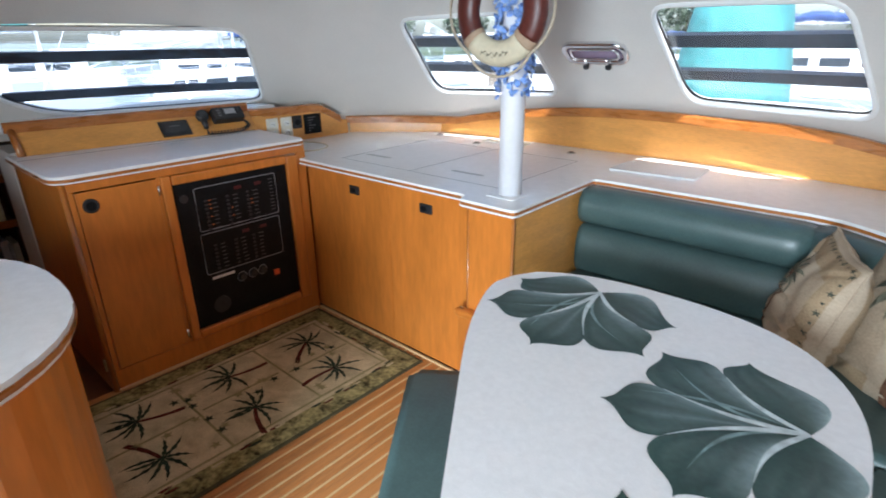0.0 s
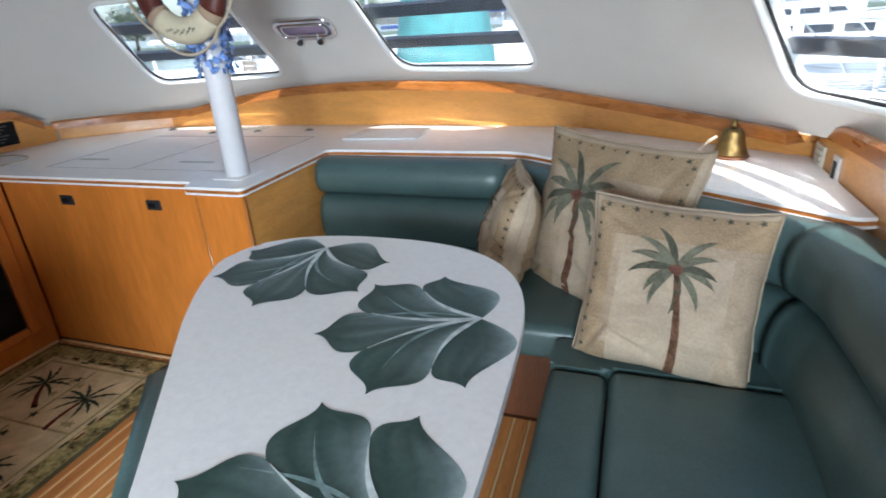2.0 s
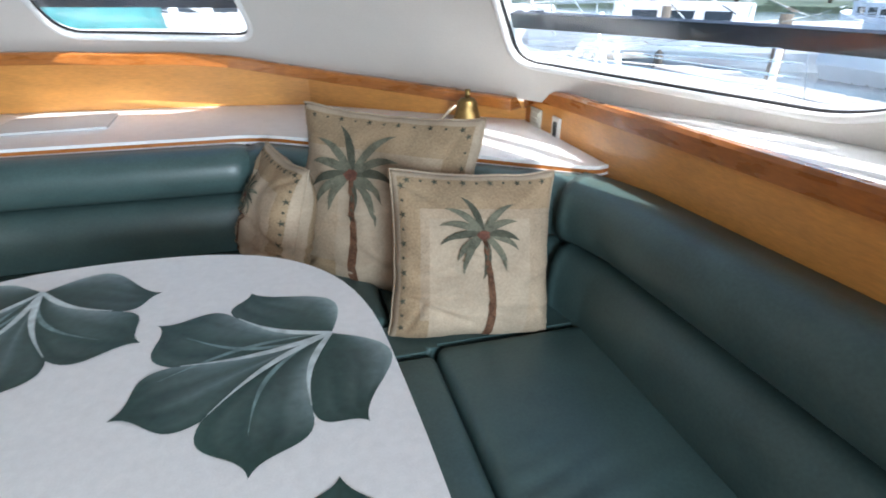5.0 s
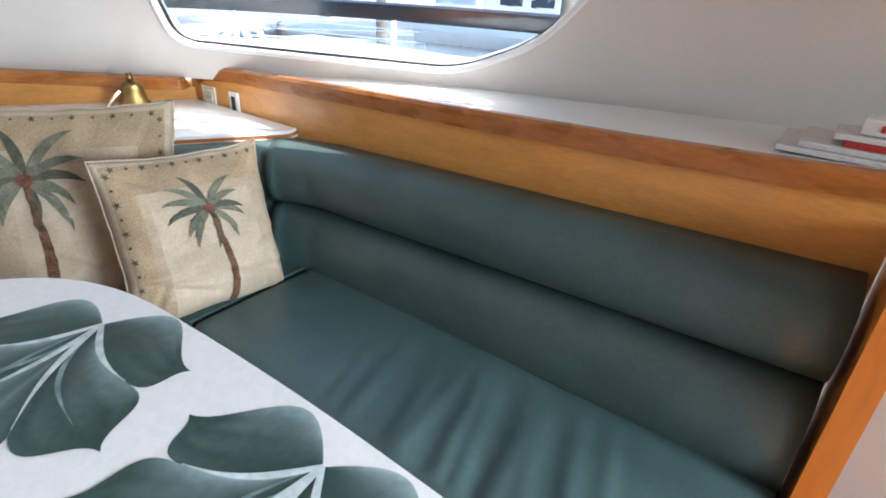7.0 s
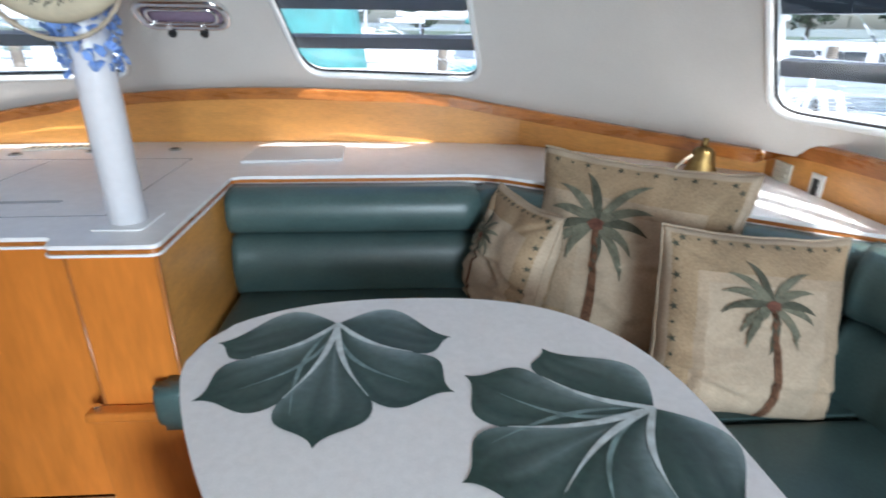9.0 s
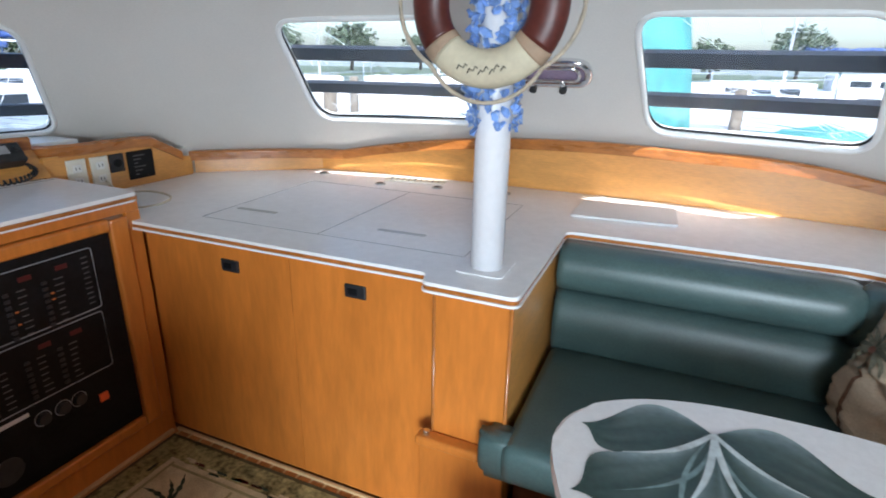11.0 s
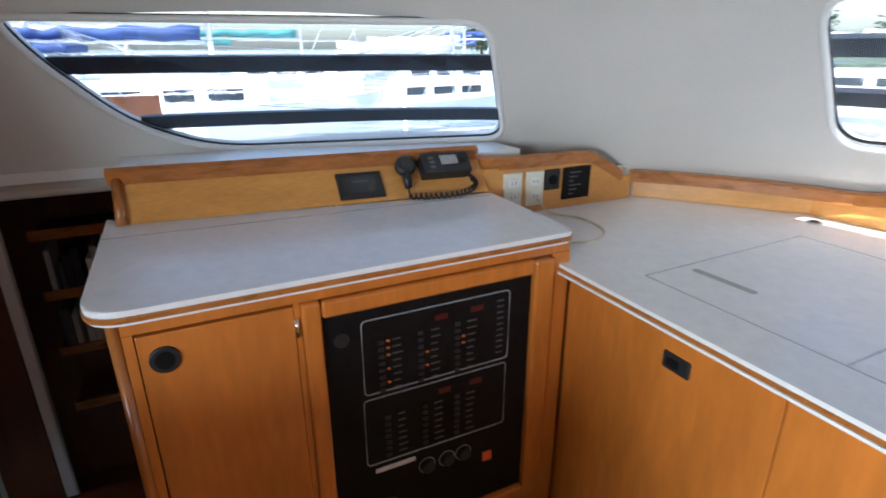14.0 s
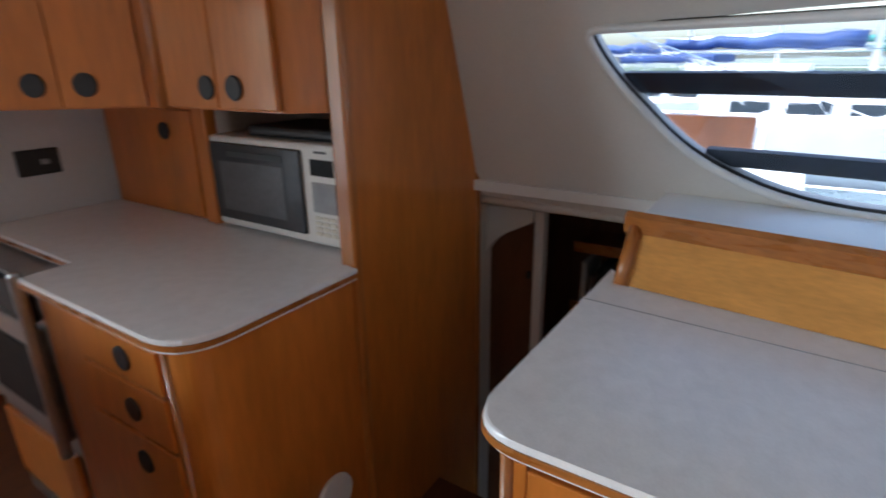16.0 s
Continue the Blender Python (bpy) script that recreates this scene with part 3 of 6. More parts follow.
rng = random.Random(5)
garland = thing("flower_garland", "blue and white silk flower garland wound round the pole", "garland")
groups = [bmesh.new()]
for k in range(420):
    i = 0
    z = 1.325 + 0.60 * (k / 420) + rng.uniform(-0.015, 0.015)
    a = k * 0.61 + rng.uniform(-0.6, 0.6)
    r = 0.056 + rng.uniform(0, 0.022) * (0.4 if z < 1.34 else 1)
    c = Vector((PX + r * math.cos(a), PY + r * math.sin(a), z))
    n = (Vector((math.cos(a), math.sin(a), rng.uniform(-0.6, 0.6)))).normalized()
    u = n.cross(Vector((0, 0, 1))).normalized()
    w = n.cross(u)
    tw = rng.uniform(0, 6.3)
    s = rng.uniform(0.016, 0.026)
    e1, e2 = u * math.cos(tw) + w * math.sin(tw), -u * math.sin(tw) + w * math.cos(tw)
    b = groups[i]
    vs = [b.verts.new(c + e1 * s * x + e2 * s * y + n * h * s) for x, y, h in ((-0.5, -0.1, 0), (0.1, -0.6, 0.35), (0.9, -0.35, 0.6), (1.15, 0.05, 0.3), (0.85, 0.45, 0.65), (0.1, 0.6, 0.3))]
    mid = b.verts.new(c + e1 * s * 0.3 - n * 0.15 * s)
    for q in range(6):
        f = b.faces.new((mid, vs[q], vs[(q + 1) % 6]))
        f.material_index = 0 if rng.random() < 0.6 else 1
    bb = [b.verts.new(v.co - n * 0.002) for v in vs]
    b.faces.new(bb[::-1])
for b in groups:
    tagged(part("petals", b, [PETAL, PETAL2], garland), kind="stuff")

ring = thing("life_ring", "small maroon and cream decorative life ring hung on the pole", "life ring")
RC, RR, RT = Vector((-1.012, 1.685, 1.645)), 0.158, 0.05


def ring_arc(a0, a1, grow=0.0, n=20):
    bm = bmesh.new()
    rows = []
    for i in range(n + 1):
        a = radians(a0 + (a1 - a0) * i / n)
        d = Vector((math.cos(a), 0, math.sin(a)))
        rows.append([bm.verts.new(RC + d * (RR + (RT + grow) * math.cos(k * math.tau / 16)) + Vector((0, 0.72 * (RT + grow) * math.sin(k * math.tau / 16), 0))) for k in range(16)])
    for a, b in zip(rows, rows[1:]):
        for k in range(16):
            bm.faces.new((a[k], a[(k + 1) % 16], b[(k + 1) % 16], b[k]))
    bm.faces.new(rows[0])
    bm.faces.new(rows[-1][::-1])
    return bm


part("cream_section", ring_arc(-135, -45), BUOYCREAM, ring, "cream canvas section", True)
part("cream_section", ring_arc(45, 135), BUOYCREAM, ring, "cream canvas section", True)
part("maroon_section", ring_arc(-35, 35), BUOYRED, ring, "glossy maroon section", True)
part("maroon_section", ring_arc(145, 215), BUOYRED, ring, "glossy maroon section", True)
for a in (-45, 35, 135, 215):
    part("band", ring_arc(a, a + 10, 0.002, 4), BUOYTAN, ring, "tan band", True)
rope_pts = []
for k in range(48):
    a = k / 48 * math.tau
    s = abs(math.sin(2 * a - math.pi / 2 + math.pi / 2))
    rr = RR + RT + 0.008 + 0.028 * abs(math.sin(2 * a))
    rope_pts.append(RC + Vector((math.cos(a + math.pi / 4) * rr, -0.01, math.sin(a + math.pi / 4) * rr)))
part("rope", tube(bmesh.new(), rope_pts, 0.006, 6, True), ROPE, ring, "thin natural rope", True)
for k in range(9):
    a = radians(-112 + k * 5.4)
    p = RC + Vector((math.cos(a) * (RR + 0.004 * (-1) ** k), -0.72 * RT - 0.001, math.sin(a) * (RR + 0.004 * (-1) ** k)))
    part("script_mark", tube(bmesh.new(), [p + Vector((-0.006, 0, -0.010)), p + Vector((0.001, -0.001, 0.002)), p + Vector((0.007, 0, -0.004))], 0.0016, 4), BLACKPLASTIC, ring, "dark script stroke")

# ---- small chrome port between the front windows ----
pc = on_front(-1.05, 1.478)
n0 = Vector((0, 0.66, 0.75))
up = Vector((0, -0.75, 0.66))
port = thing("opening_port", "chrome framed small opening port with two latch knobs", "porthole")


def port_pt(a, b, d):
    return pc + Vector((1, 0, 0)) * a + up * b - n0 * d


def port_loop(w, h, r, d):
    return [port_pt(a, b, d) for a, b in rounded([(-w, -h), (w, -h), (w, h), (-w, h)], r, 6)]


part("frame", tube(bmesh.new(), port_loop(0.165, 0.062, 0.06, 0.014), 0.017, 10, True), CHROME, port, "", True)
bm = bmesh.new()
a, b = [bm.verts.new(p) for p in port_loop(0.16, 0.058, 0.055, 0.010)], [bm.verts.new(p) for p in port_loop(0.16, 0.058, 0.055, 0.0)]
bm.faces.new(a)
bm.faces.new(b[::-1])
for i in range(len(a)):
    bm.faces.new((a[i], a[(i + 1) % len(a)], b[(i + 1) % len(a)], b[i]))
part("lens", bm, material("mauve_acrylic", (0.30, 0.22, 0.30), 0.1, vary=0.1, scale=4, bump=0), port, "mauve tinted lens")
part("inner_frame", tube(bmesh.new(), port_loop(0.13, 0.036, 0.036, 0.022), 0.008, 8, True), CHROME, port, "", True)
for x in (-0.065, 0.06):
    kn = part("latch_arm", tube(bmesh.new(), [port_pt(x, -0.03, 0.025), port_pt(x, -0.075, 0.035)], 0.009, 8), CHROME, port, "", True)
    part("knob", disc(bmesh.new(), port_pt(x, -0.078, 0.038), -n0, 0.016, 0.02, 12, 0.004), BLACKPLASTIC, kn, "black knob")

# ---- dining table ----
TZ = 0.762
tab = rounded([(0.385, 1.25), (0.12, 1.515), (-0.44, 1.52), (-0.715, 1.33), (-0.59, 0.985), (-0.13, 0.33), (0.02, 0.08), (0.41, 0.08), (0.42, 0.6)],
              [0.26, 0.30, 0.25, 0.25, 0.25, 0.1, 0.1, 0.1, 0.3], 8)
table = thing("dining_table", "white saloon table with painted green leaves on its top", "table")
part("tabletop", prism(bmesh.new(), tab, TZ - 0.032, TZ, 0.010, 3), TABLETOP, table)
part("column", tube(bmesh.new(), [(0.0, 0.85, SOLE + 0.02), (0.0, 0.85, TZ - 0.033)], 0.06, 20), GELCOAT, table, "", True)
part("foot", disc(bmesh.new(), (0.0, 0.85, SOLE + 0.012), (0, 0, 1), 0.2, 0.022, 32, 0.006), GELCOAT, table)


def brushed_paint():
    """Leaf paint with pale brush strokes where the 'brush' attribute of a petal is high."""
    m = material("brushed_leaf_paint", (0.024, 0.062, 0.054), 0.5, vary=0.22, scale=9, bump=0.06, fine=90)
    nt = m.node_tree
    b = nt.nodes["Principled BSDF"]
    at = nt.nodes.new("ShaderNodeAttribute")
    at.attribute_name = "brush"
    geo = nt.nodes.new("ShaderNodeNewGeometry")
    nz = nt.nodes.new("ShaderNodeTexNoise")
    nz.inputs["Scale"].default_value, nz.inputs["Detail"].default_value = 60, 5
    nt.links.new(geo.outputs["Position"], nz.inputs["Vector"])
    mr = nt.nodes.new("ShaderNodeMapRange")
    mr.inputs["To Min"].default_value, mr.inputs["To Max"].default_value = 0.45, 1.35
    nt.links.new(nz.outputs["Fac"], mr.inputs["Value"])
    mul = nt.nodes.new("ShaderNodeMath")
    mul.operation, mul.use_clamp = "MULTIPLY", True
    nt.links.new(at.outputs["Fac"], mul.inputs[0])
    nt.links.new(mr.outputs[0], mul.inputs[1])
    mix = nt.nodes.new("ShaderNodeMix")
    mix.data_type = "RGBA"
    old = b.inputs["Base Color"].links[0].from_socket
    nt.links.new(mul.outputs[0], mix.inputs["Factor"])
    nt.links.new(old, mix.inputs["A"])
    mix.inputs["B"].default_value = (0.42, 0.54, 0.56, 1)
    nt.links.new(mix.outputs["Result"], b.inputs["Base Color"])
    return m


BRUSHED = brushed_paint()


def arc_line(p, q, bow, t, skew=0.0):
    """A point along p to q, bowed sideways; skew turns the far end back the other way."""
    d = q - p
    n = Vector((-d.y, d.x))
    return p + d * t + n * (bow * math.sin(math.pi * t) * (1 - skew * t))


def painted_leaf(bx, by, axis, size=1.0):
    """Five painted lobes with hooked tips round a base point, pale veins between them; axis: degrees of the middle lobe."""
    def pol(r, deg):
        return Vector((bx + size * r * math.cos(radians(axis + deg)), by + size * r * math.sin(radians(axis + deg))))

    base = Vector((bx, by))
    tips = [pol(0.275, -75), pol(0.378, -42), pol(0.424, 0), pol(0.384, 43), pol(0.282, 75)]
    notch = [pol(0.232, -53), pol(0.31, -16), pol(0.315, 18), pol(0.236, 54)]
    bows = [0.10, 0.07, -0.07, -0.10]

    def side(k, hand, t):
        """Outline of lobe k from base (t=0) to tip (t=1) on one hand (-1, 1)."""
        j = k - 1 if hand < 0 else k
        if 0 <= j < 4:
            if t < 0.6:
                return arc_line(base, notch[j], bows[j], t / 0.6)
            return arc_line(notch[j], tips[k], 0.36 * hand, (t - 0.6) / 0.4, 1.3)
        return arc_line(base, tips[k], 0.52 * hand, t, 0.62 + 0.38 * t)

    M, C = 30, 10
    for k in range(5):
        z = TZ + 0.0008 + 0.0003 * (0, 2, 4, 3, 1)[k]
        bm = bmesh.new()
        lay = bm.verts.layers.float.new("brush")
        rows = []
        for i in range(M + 1):
            t = i / M
            l, r = side(k, -1, t), side(k, 1, t)
            row = []
            for c in range(C + 1):
                p = l.lerp(r, c / C)
                v = bm.verts.new((p.x, p.y, z))
                along = max(0.0, min(1.0, t / 0.18)) * max(0.0, 1 - (t / 0.72) ** 3)
                near = c / C if k < 2 else 1 - c / C
                w = math.exp(-near / 0.18) * 0.95 if k != 2 else (math.exp(-c / C / 0.2) + 0.55 * math.exp(-abs(c / C - 0.62) / 0.09)) * 0.7
                v[lay] = along * w + 0.10 * math.exp(-((t - 0.6) / 0.2) ** 2) * (0.5 + 0.5 * math.sin(c * 2.1 + k))
                row.append(v)
            rows.append(row)
        for r0, r1 in zip(rows, rows[1:]):
            for c in range(C):
                bm.faces.new((r0[c], r0[c + 1], r1[c + 1], r1[c]))
        petal = part("painted_petal", bm, BRUSHED, table, "dark green painted leaf lobe")
        if k < 4:
            bm = bmesh.new()
            rows = []
            for i in range(25):
                t = i / 24
                p, q = arc_line(base, notch[k], bows[k], t * 0.95), arc_line(base, notch[k], bows[k], min(1, t * 0.95 + 0.01))
                d = (q - p).normalized()
                w = size * (0.0024 + 0.0068 * math.sin(math.pi * min(1, 0.15 + 0.85 * t)) ** 1.5) * (1 - 0.6 * t)
                o = Vector((-d.y, d.x)) * w
                rows.append([bm.verts.new((p.x + o.x * e, p.y + o.y * e, TZ + 0.0031 + 0.0002 * k)) for e in (-1, 1)])
            for r0, r1 in zip(rows, rows[1:]):
                bm.faces.new((r0[0], r0[1], r1[1], r1[0]))
            part("vein", bm, VEIN, petal, "pale brushed line")
        if 0 < k < 4:
            # a fainter stroke down the lobe
            bm = bmesh.new()
            rows = []
            bow = (0.16, -0.09, -0.16)[k - 1]
            goal = base + (tips[k] - base) * 0.80 + Vector((-(tips[k] - base).y, (tips[k] - base).x)) * (0.10, -0.13, -0.10)[k - 1]
            for i in range(21):
                t = 0.06 + 0.94 * i / 20
                p, q = arc_line(base, goal, bow, t), arc_line(base, goal, bow, min(1.0, t + 0.01) if t < 1 else 1.01)
                d = (q - p).normalized()
                o = Vector((-d.y, d.x)) * size * (0.0005 + 0.0048 * math.sin(math.pi * t) ** 2)
                rows.append([bm.verts.new((p.x + o.x * e, p.y + o.y * e, TZ + 0.0022 + 0.0002 * k)) for e in (-1, 1)])
            for r0, r1 in zip(rows, rows[1:]):
                bm.faces.new((r0[0], r0[1], r1[1], r1[0]))
            part("stroke", bm, STROKE, petal, "soft grey green brush stroke")


painted_leaf(-0.360, 1.388, -89.5)
painted_leaf(0.287, 1.042, 203)
painted_leaf(0.335, 0.395, 180)


# ---- settee ----
def roll_profile(r_out, z0, z1, n=8):
    """Half-round cushion profile: (out, up)."""
    pts = [(0, z0 + 0.004)]
    for k in range(n + 1):
        a = -math.pi / 2 + math.pi * k / n
        pts.append((r_out * (0.42 + 0.58 * math.cos(a) ** 0.7 if abs(math.cos(a)) > 1e-6 else 0.42), (z0 + z1) / 2 + (z1 - z0) / 2 * math.sin(a) * 0.985))
    pts.append((0, z1 - 0.004))
    return pts


def cushion(bm, lo, hi, r=0.035, puff=0.012, nx=10, ny=10):
    """A seat cushion with rounded edges and a slightly domed top."""
    box(bm, lo, hi, r, 4)
    bmesh.ops.subdivide_edges(bm, edges=[e for e in bm.edges if e.calc_length() > 0.15], cuts=8, use_grid_fill=True)
    c = [(a + b) / 2 for a, b in zip(lo, hi)]
    for v in bm.verts:
        u, w = (v.co.x - c[0]) / (hi[0] - lo[0]) * 2, (v.co.y - c[1]) / (hi[1] - lo[1]) * 2
        if v.co.z > c[2]:
            v.co.z += puff * max(0, 1 - u ** 4) * max(0, 1 - w ** 4) + 0.004 * noise.noise(v.co * 5)
    return bm


SEAT = 0.44
settee = thing("settee", "dark green leather corner settee built round the table", "sofa")
# plinth's dark colour holds the shade under table and seat
part("base", prism(bmesh.new(), [(-0.86, 1.72), (0.62, 1.72), (0.62, -0.24), (1.28, -0.24), (1.28, 1.7), (0.2, 2.3), (-0.86, 2.3)], SOLE, SEAT - 0.131, 0), DARKWOOD, settee, "wooden plinth coloured dark for the shade under the seat")
part("seat_cushion", cushion(bmesh.new(), (-0.865, 1.525, SEAT - 0.12), (0.50, 2.2, SEAT + 0.015)), LEATHER, settee, "", True)
bm = cushion(bmesh.new(), (0.604, -0.235, SEAT - 0.13), (1.2, 1.372, SEAT))
for _ in range(2):
    bmesh.ops.subdivide_edges(bm, edges=[e for e in bm.edges if e.calc_length() > 0.022 and min(v.co.z for v in e.verts) > SEAT - 0.035], cuts=2, use_grid_fill=True)
for v in bm.verts:
    # slack leather gathers in slanting folds along the front of the after half
    if v.co.z > SEAT - 0.04:
        s0 = v.co.y - 0.30 * (v.co.x - 0.62) + 0.015 * noise.noise(v.co * 6)
        across = max(0.0, min(1.0, (v.co.x - 0.61) / 0.05)) * max(0.0, 1 - max(0.0, v.co.x - 0.72) / 0.34)
        along = max(0.0, min(1.0, (1.0 - v.co.y) / 0.5))
        ridge = 1 - abs(2 * noise.noise(Vector((s0 * 11, v.co.x * 0.8, 7))))
        v.co.z += along * across * (0.016 * ridge ** 3 - 0.006 + 0.004 * noise.noise(Vector((s0 * 34, v.co.x * 2, 1))))
part("seat_cushion", bm, LEATHER, settee, "", True)
part("bolster_cushion", cushion(bmesh.new(), (0.42, -0.235, SEAT - 0.13), (0.598, 1.34, SEAT - 0.004), 0.03, 0.006), LEATHER, settee, "", True)
# dark here too: the shaded gap beside the table, put into the colour
part("bolster_base", boxed((0.54, -0.23, SOLE), (0.615, 1.33, SEAT - 0.132), 0.004), DARKWOOD, settee, "wooden plinth coloured dark for the shade under the seat")
bm = bmesh.new()
prism(bm, rounded([(0.42, 1.352), (0.59, 1.352), (0.60, 1.38), (1.12, 1.38), (1.12, 1.62), (0.505, 2.2), (0.505, 1.512), (0.42, 1.505)], 0.015), SEAT - 0.13, SEAT - 0.004, 0.02, 3, True)
part("corner_cushion", bm, LEATHER, settee)


def back_roll(path, prof, end=0):
    """A padded roll along plan points; its last `end` stretch rounds off."""
    bm = bmesh.new()
    m, n, rings = len(prof), len(path), []
    zc = sum(p[1] for p in prof) / m
    pts = [Vector(p) for p in path]
    for i, p in enumerate(pts):
        d = pts[min(i + 1, n - 1)] - pts[max(i - 1, 0)]
        o = Vector((d.y, -d.x, 0)).normalized()
        left = (pts[-1] - p).length
        f = 1.0 if not end or left > end else max(0.12, (1 - (1 - left / end) ** 2) ** 0.5)
        rings.append([bm.verts.new(p + o * (a * (0.35 + 0.65 * f)) + Vector((0, 0, zc + (b - zc) * (0.45 + 0.55 * f)))) for a, b in prof])
    for a, b in zip(rings, rings[1:]):
        for k in range(m):
            bm.faces.new((a[k], a[(k + 1) % m], b[(k + 1) % m], b[k]))
    bm.faces.new(rings[0][::-1])
    bm.faces.new(rings[-1])
    return part("back_roll", bm, LEATHER, settee, "", True)


# the back rises slightly along the hull towards the stern
corner = [Vector((p.x, p.y, 0.04 * max(0.0, 1.55 - p.y))) for p in bend([(0.13, 2.32, 0), (0.5, 2.08, 0), (0.95, 1.80, 0), (1.2, 1.62, 0), (1.272, 1.42, 0), (1.283, 1.2, 0), (1.283, 0.5, 0), (1.283, -0.225, 0)], 42)]
for z0, z1, lower in ((SEAT - 0.03, 0.675, True), (0.678, TOP - 0.022, False)):
    back_roll([(-0.862 + 0.985 * k / 40, 2.305, 0) for k in range(41)], roll_profile(0.15, z0 + 0.01, z1 + (0.012 if lower else 0.0)), 0.10)
    side_lo, side_hi = (z0 - 0.09, 0.648) if lower else (0.651, TOP - 0.016)
    back_roll(corner[:19], roll_profile(0.15 if lower else 0.14, side_lo, side_hi - 0.008))
    back_roll(corner[18:], roll_profile(0.205 if lower else 0.185, side_lo, side_hi))
bm = prism(bmesh.new(), rounded([(-0.945, 1.55), (-0.8, 1.55), (-0.8, 1.638), (-0.945, 1.638)], 0.03), SEAT - 0.125, SEAT + 0.010, 0.03, 3)
part("cushion_nose", bm, LEATHER, settee, "", True)
RAIL = [(2.33, 0.985), (2.25, 1.02), (2.15, 1.04), (2.0, 1.05), (1.4, 1.072), (0.8, 1.09), (0.3, 1.108), (-0.26, 1.138)]   # (along, height) of the rail over the settee panel


def rail_z(y):
    for (a, za), (b, zb) in zip(RAIL, RAIL[1:]):
        if y >= b:
            return za + (zb - za) * (a - y) / (a - b)
    return RAIL[-1][1]


side_board = bmesh.new()
low = [(-0.24, SOLE), (2.33, SOLE)] + [(y, z - 0.02) for y, z in RAIL[:-1]] + [(-0.24, 1.115)]
near, far = [side_board.verts.new((1.29, y, z)) for y, z in low], [side_board.verts.new((1.31, y, z)) for y, z in low]
side_board.faces.new(near)
side_board.faces.new(far[::-1])
for i in range(len(low)):
    j = (i + 1) % len(low)
    side_board.faces.new((near[i], near[j], far[j], far[i]))
tagged(part("side_panel", side_board, WOOD_LIGHT), "light veneer panel above the settee back", "panel", kind="structure")
ledge = bmesh.new()
prism(ledge, [(1.312, -0.3), (1.312, 2.25), (1.35, 2.2), (1.56, 1.4), (1.66, 0.6), (1.66, -0.3)], 0.978, 1.0)
for v in ledge.verts:
    v.co.z += rail_z(v.co.y) - 0.998
tagged(part("shelf_starboard", ledge, GELCOAT), "white moulded shelf under the side window", "shelf", kind="structure")
bm = bmesh.new()
band(bm, [(1.30, y, z) for y, z in RAIL],
     [(0.022, -0.045), (0.022, 0.0), (0.015, 0.012), (-0.01, 0.012), (-0.016, 0.0), (-0.016, -0.045)])
tagged(part("trim", bm, TRIM), "varnished wood fiddle rail above the settee panel", "trim", kind="structure")
endp = thing("settee_end_panel", "cherry veneer end panel closing the settee", "panel")
bm = bmesh.new()
prism(bm, [(0.44, -0.30), (1.31, -0.30), (1.31, -0.245), (0.44, -0.245)], SOLE, SEAT + 0.02)
part("lower_board", bm, WOOD, endp)
bm = bmesh.new()
prism(bm, [(1.06, -0.30), (1.31, -0.30), (1.31, -0.245), (1.06, -0.245)], SEAT + 0.021, 1.05)
part("upper_board", bm, WOOD, endp)
sw = thing("light_switch", "cream plastic switch plate on the side panel", "switch")
part("plate", boxed((1.28, 2.16, 0.868), (1.29, 2.26, 0.962), 0.003), WHITEPLASTIC, sw)
for k in range(3):
    part("rocker", boxed((1.276, 2.175, 0.885 + 0.022 * k), (1.282, 2.245, 0.902 + 0.022 * k), 0.002), WHITEPLASTIC, sw)
so = thing("socket_plate", "white socket plate with a black slot on the side panel", "socket")
part("plate", boxed((1.28, 1.985, 0.862), (1.29, 2.05, 0.965), 0.003), MWWHITE, so)
part("slot", boxed((1.277, 2.004, 0.88), (1.281, 2.031, 0.947), 0.001), BLACKPLASTIC, so, "black insert")

stool = thing("ottoman_bench", "dark green leather bench along the table's slanted side", "bench")
d, s = Vector((0.6, -0.8)), Vector((0.8, 0.6))
o = Vector((-0.86, 0.99))
q = [o, o + d * 0.62, o + d * 0.62 + s * 0.34, o + s * 0.34]
part("cushion", prism(bmesh.new(), rounded([tuple(v) for v in q], 0.04), 0.30, 0.45, 0.03, 4), LEATHER, stool, "", True)
q2 = [o + d * 0.03 + s * 0.03, o + d * 0.59 + s * 0.03, o + d * 0.59 + s * 0.31, o + d * 0.03 + s * 0.31]
part("box_base", prism(bmesh.new(), [tuple(v) for v in q2], SOLE, 0.299, 0.004), LEATHER, stool)


# ---- palm cushions ----
def frond_strip(bm, root, angle, length, width, lift, droop=0.35, surf=None):
    rows = []
    for k in range(9):
        t = k / 8
        a = angle - math.copysign(droop, math.cos(angle)) * t
        cx = root[0] + length * t * math.cos(a)
        cy = root[1] + length * t * math.sin(a)
        w = width * math.sin(math.pi * min(1, 0.12 + 0.86 * t)) * (0.75 + 0.25 * (-1) ** k)
        nx, ny = -math.sin(a), math.cos(a)
        rows.append([bm.verts.new(surf(cx + nx * w * e, cy + ny * w * e, lift)) for e in (-1, 0, 1)])
    for r0, r1 in zip(rows, rows[1:]):
        for i in range(2):
            bm.faces.new((r0[i], r0[i + 1], r1[i + 1], r1[i]))


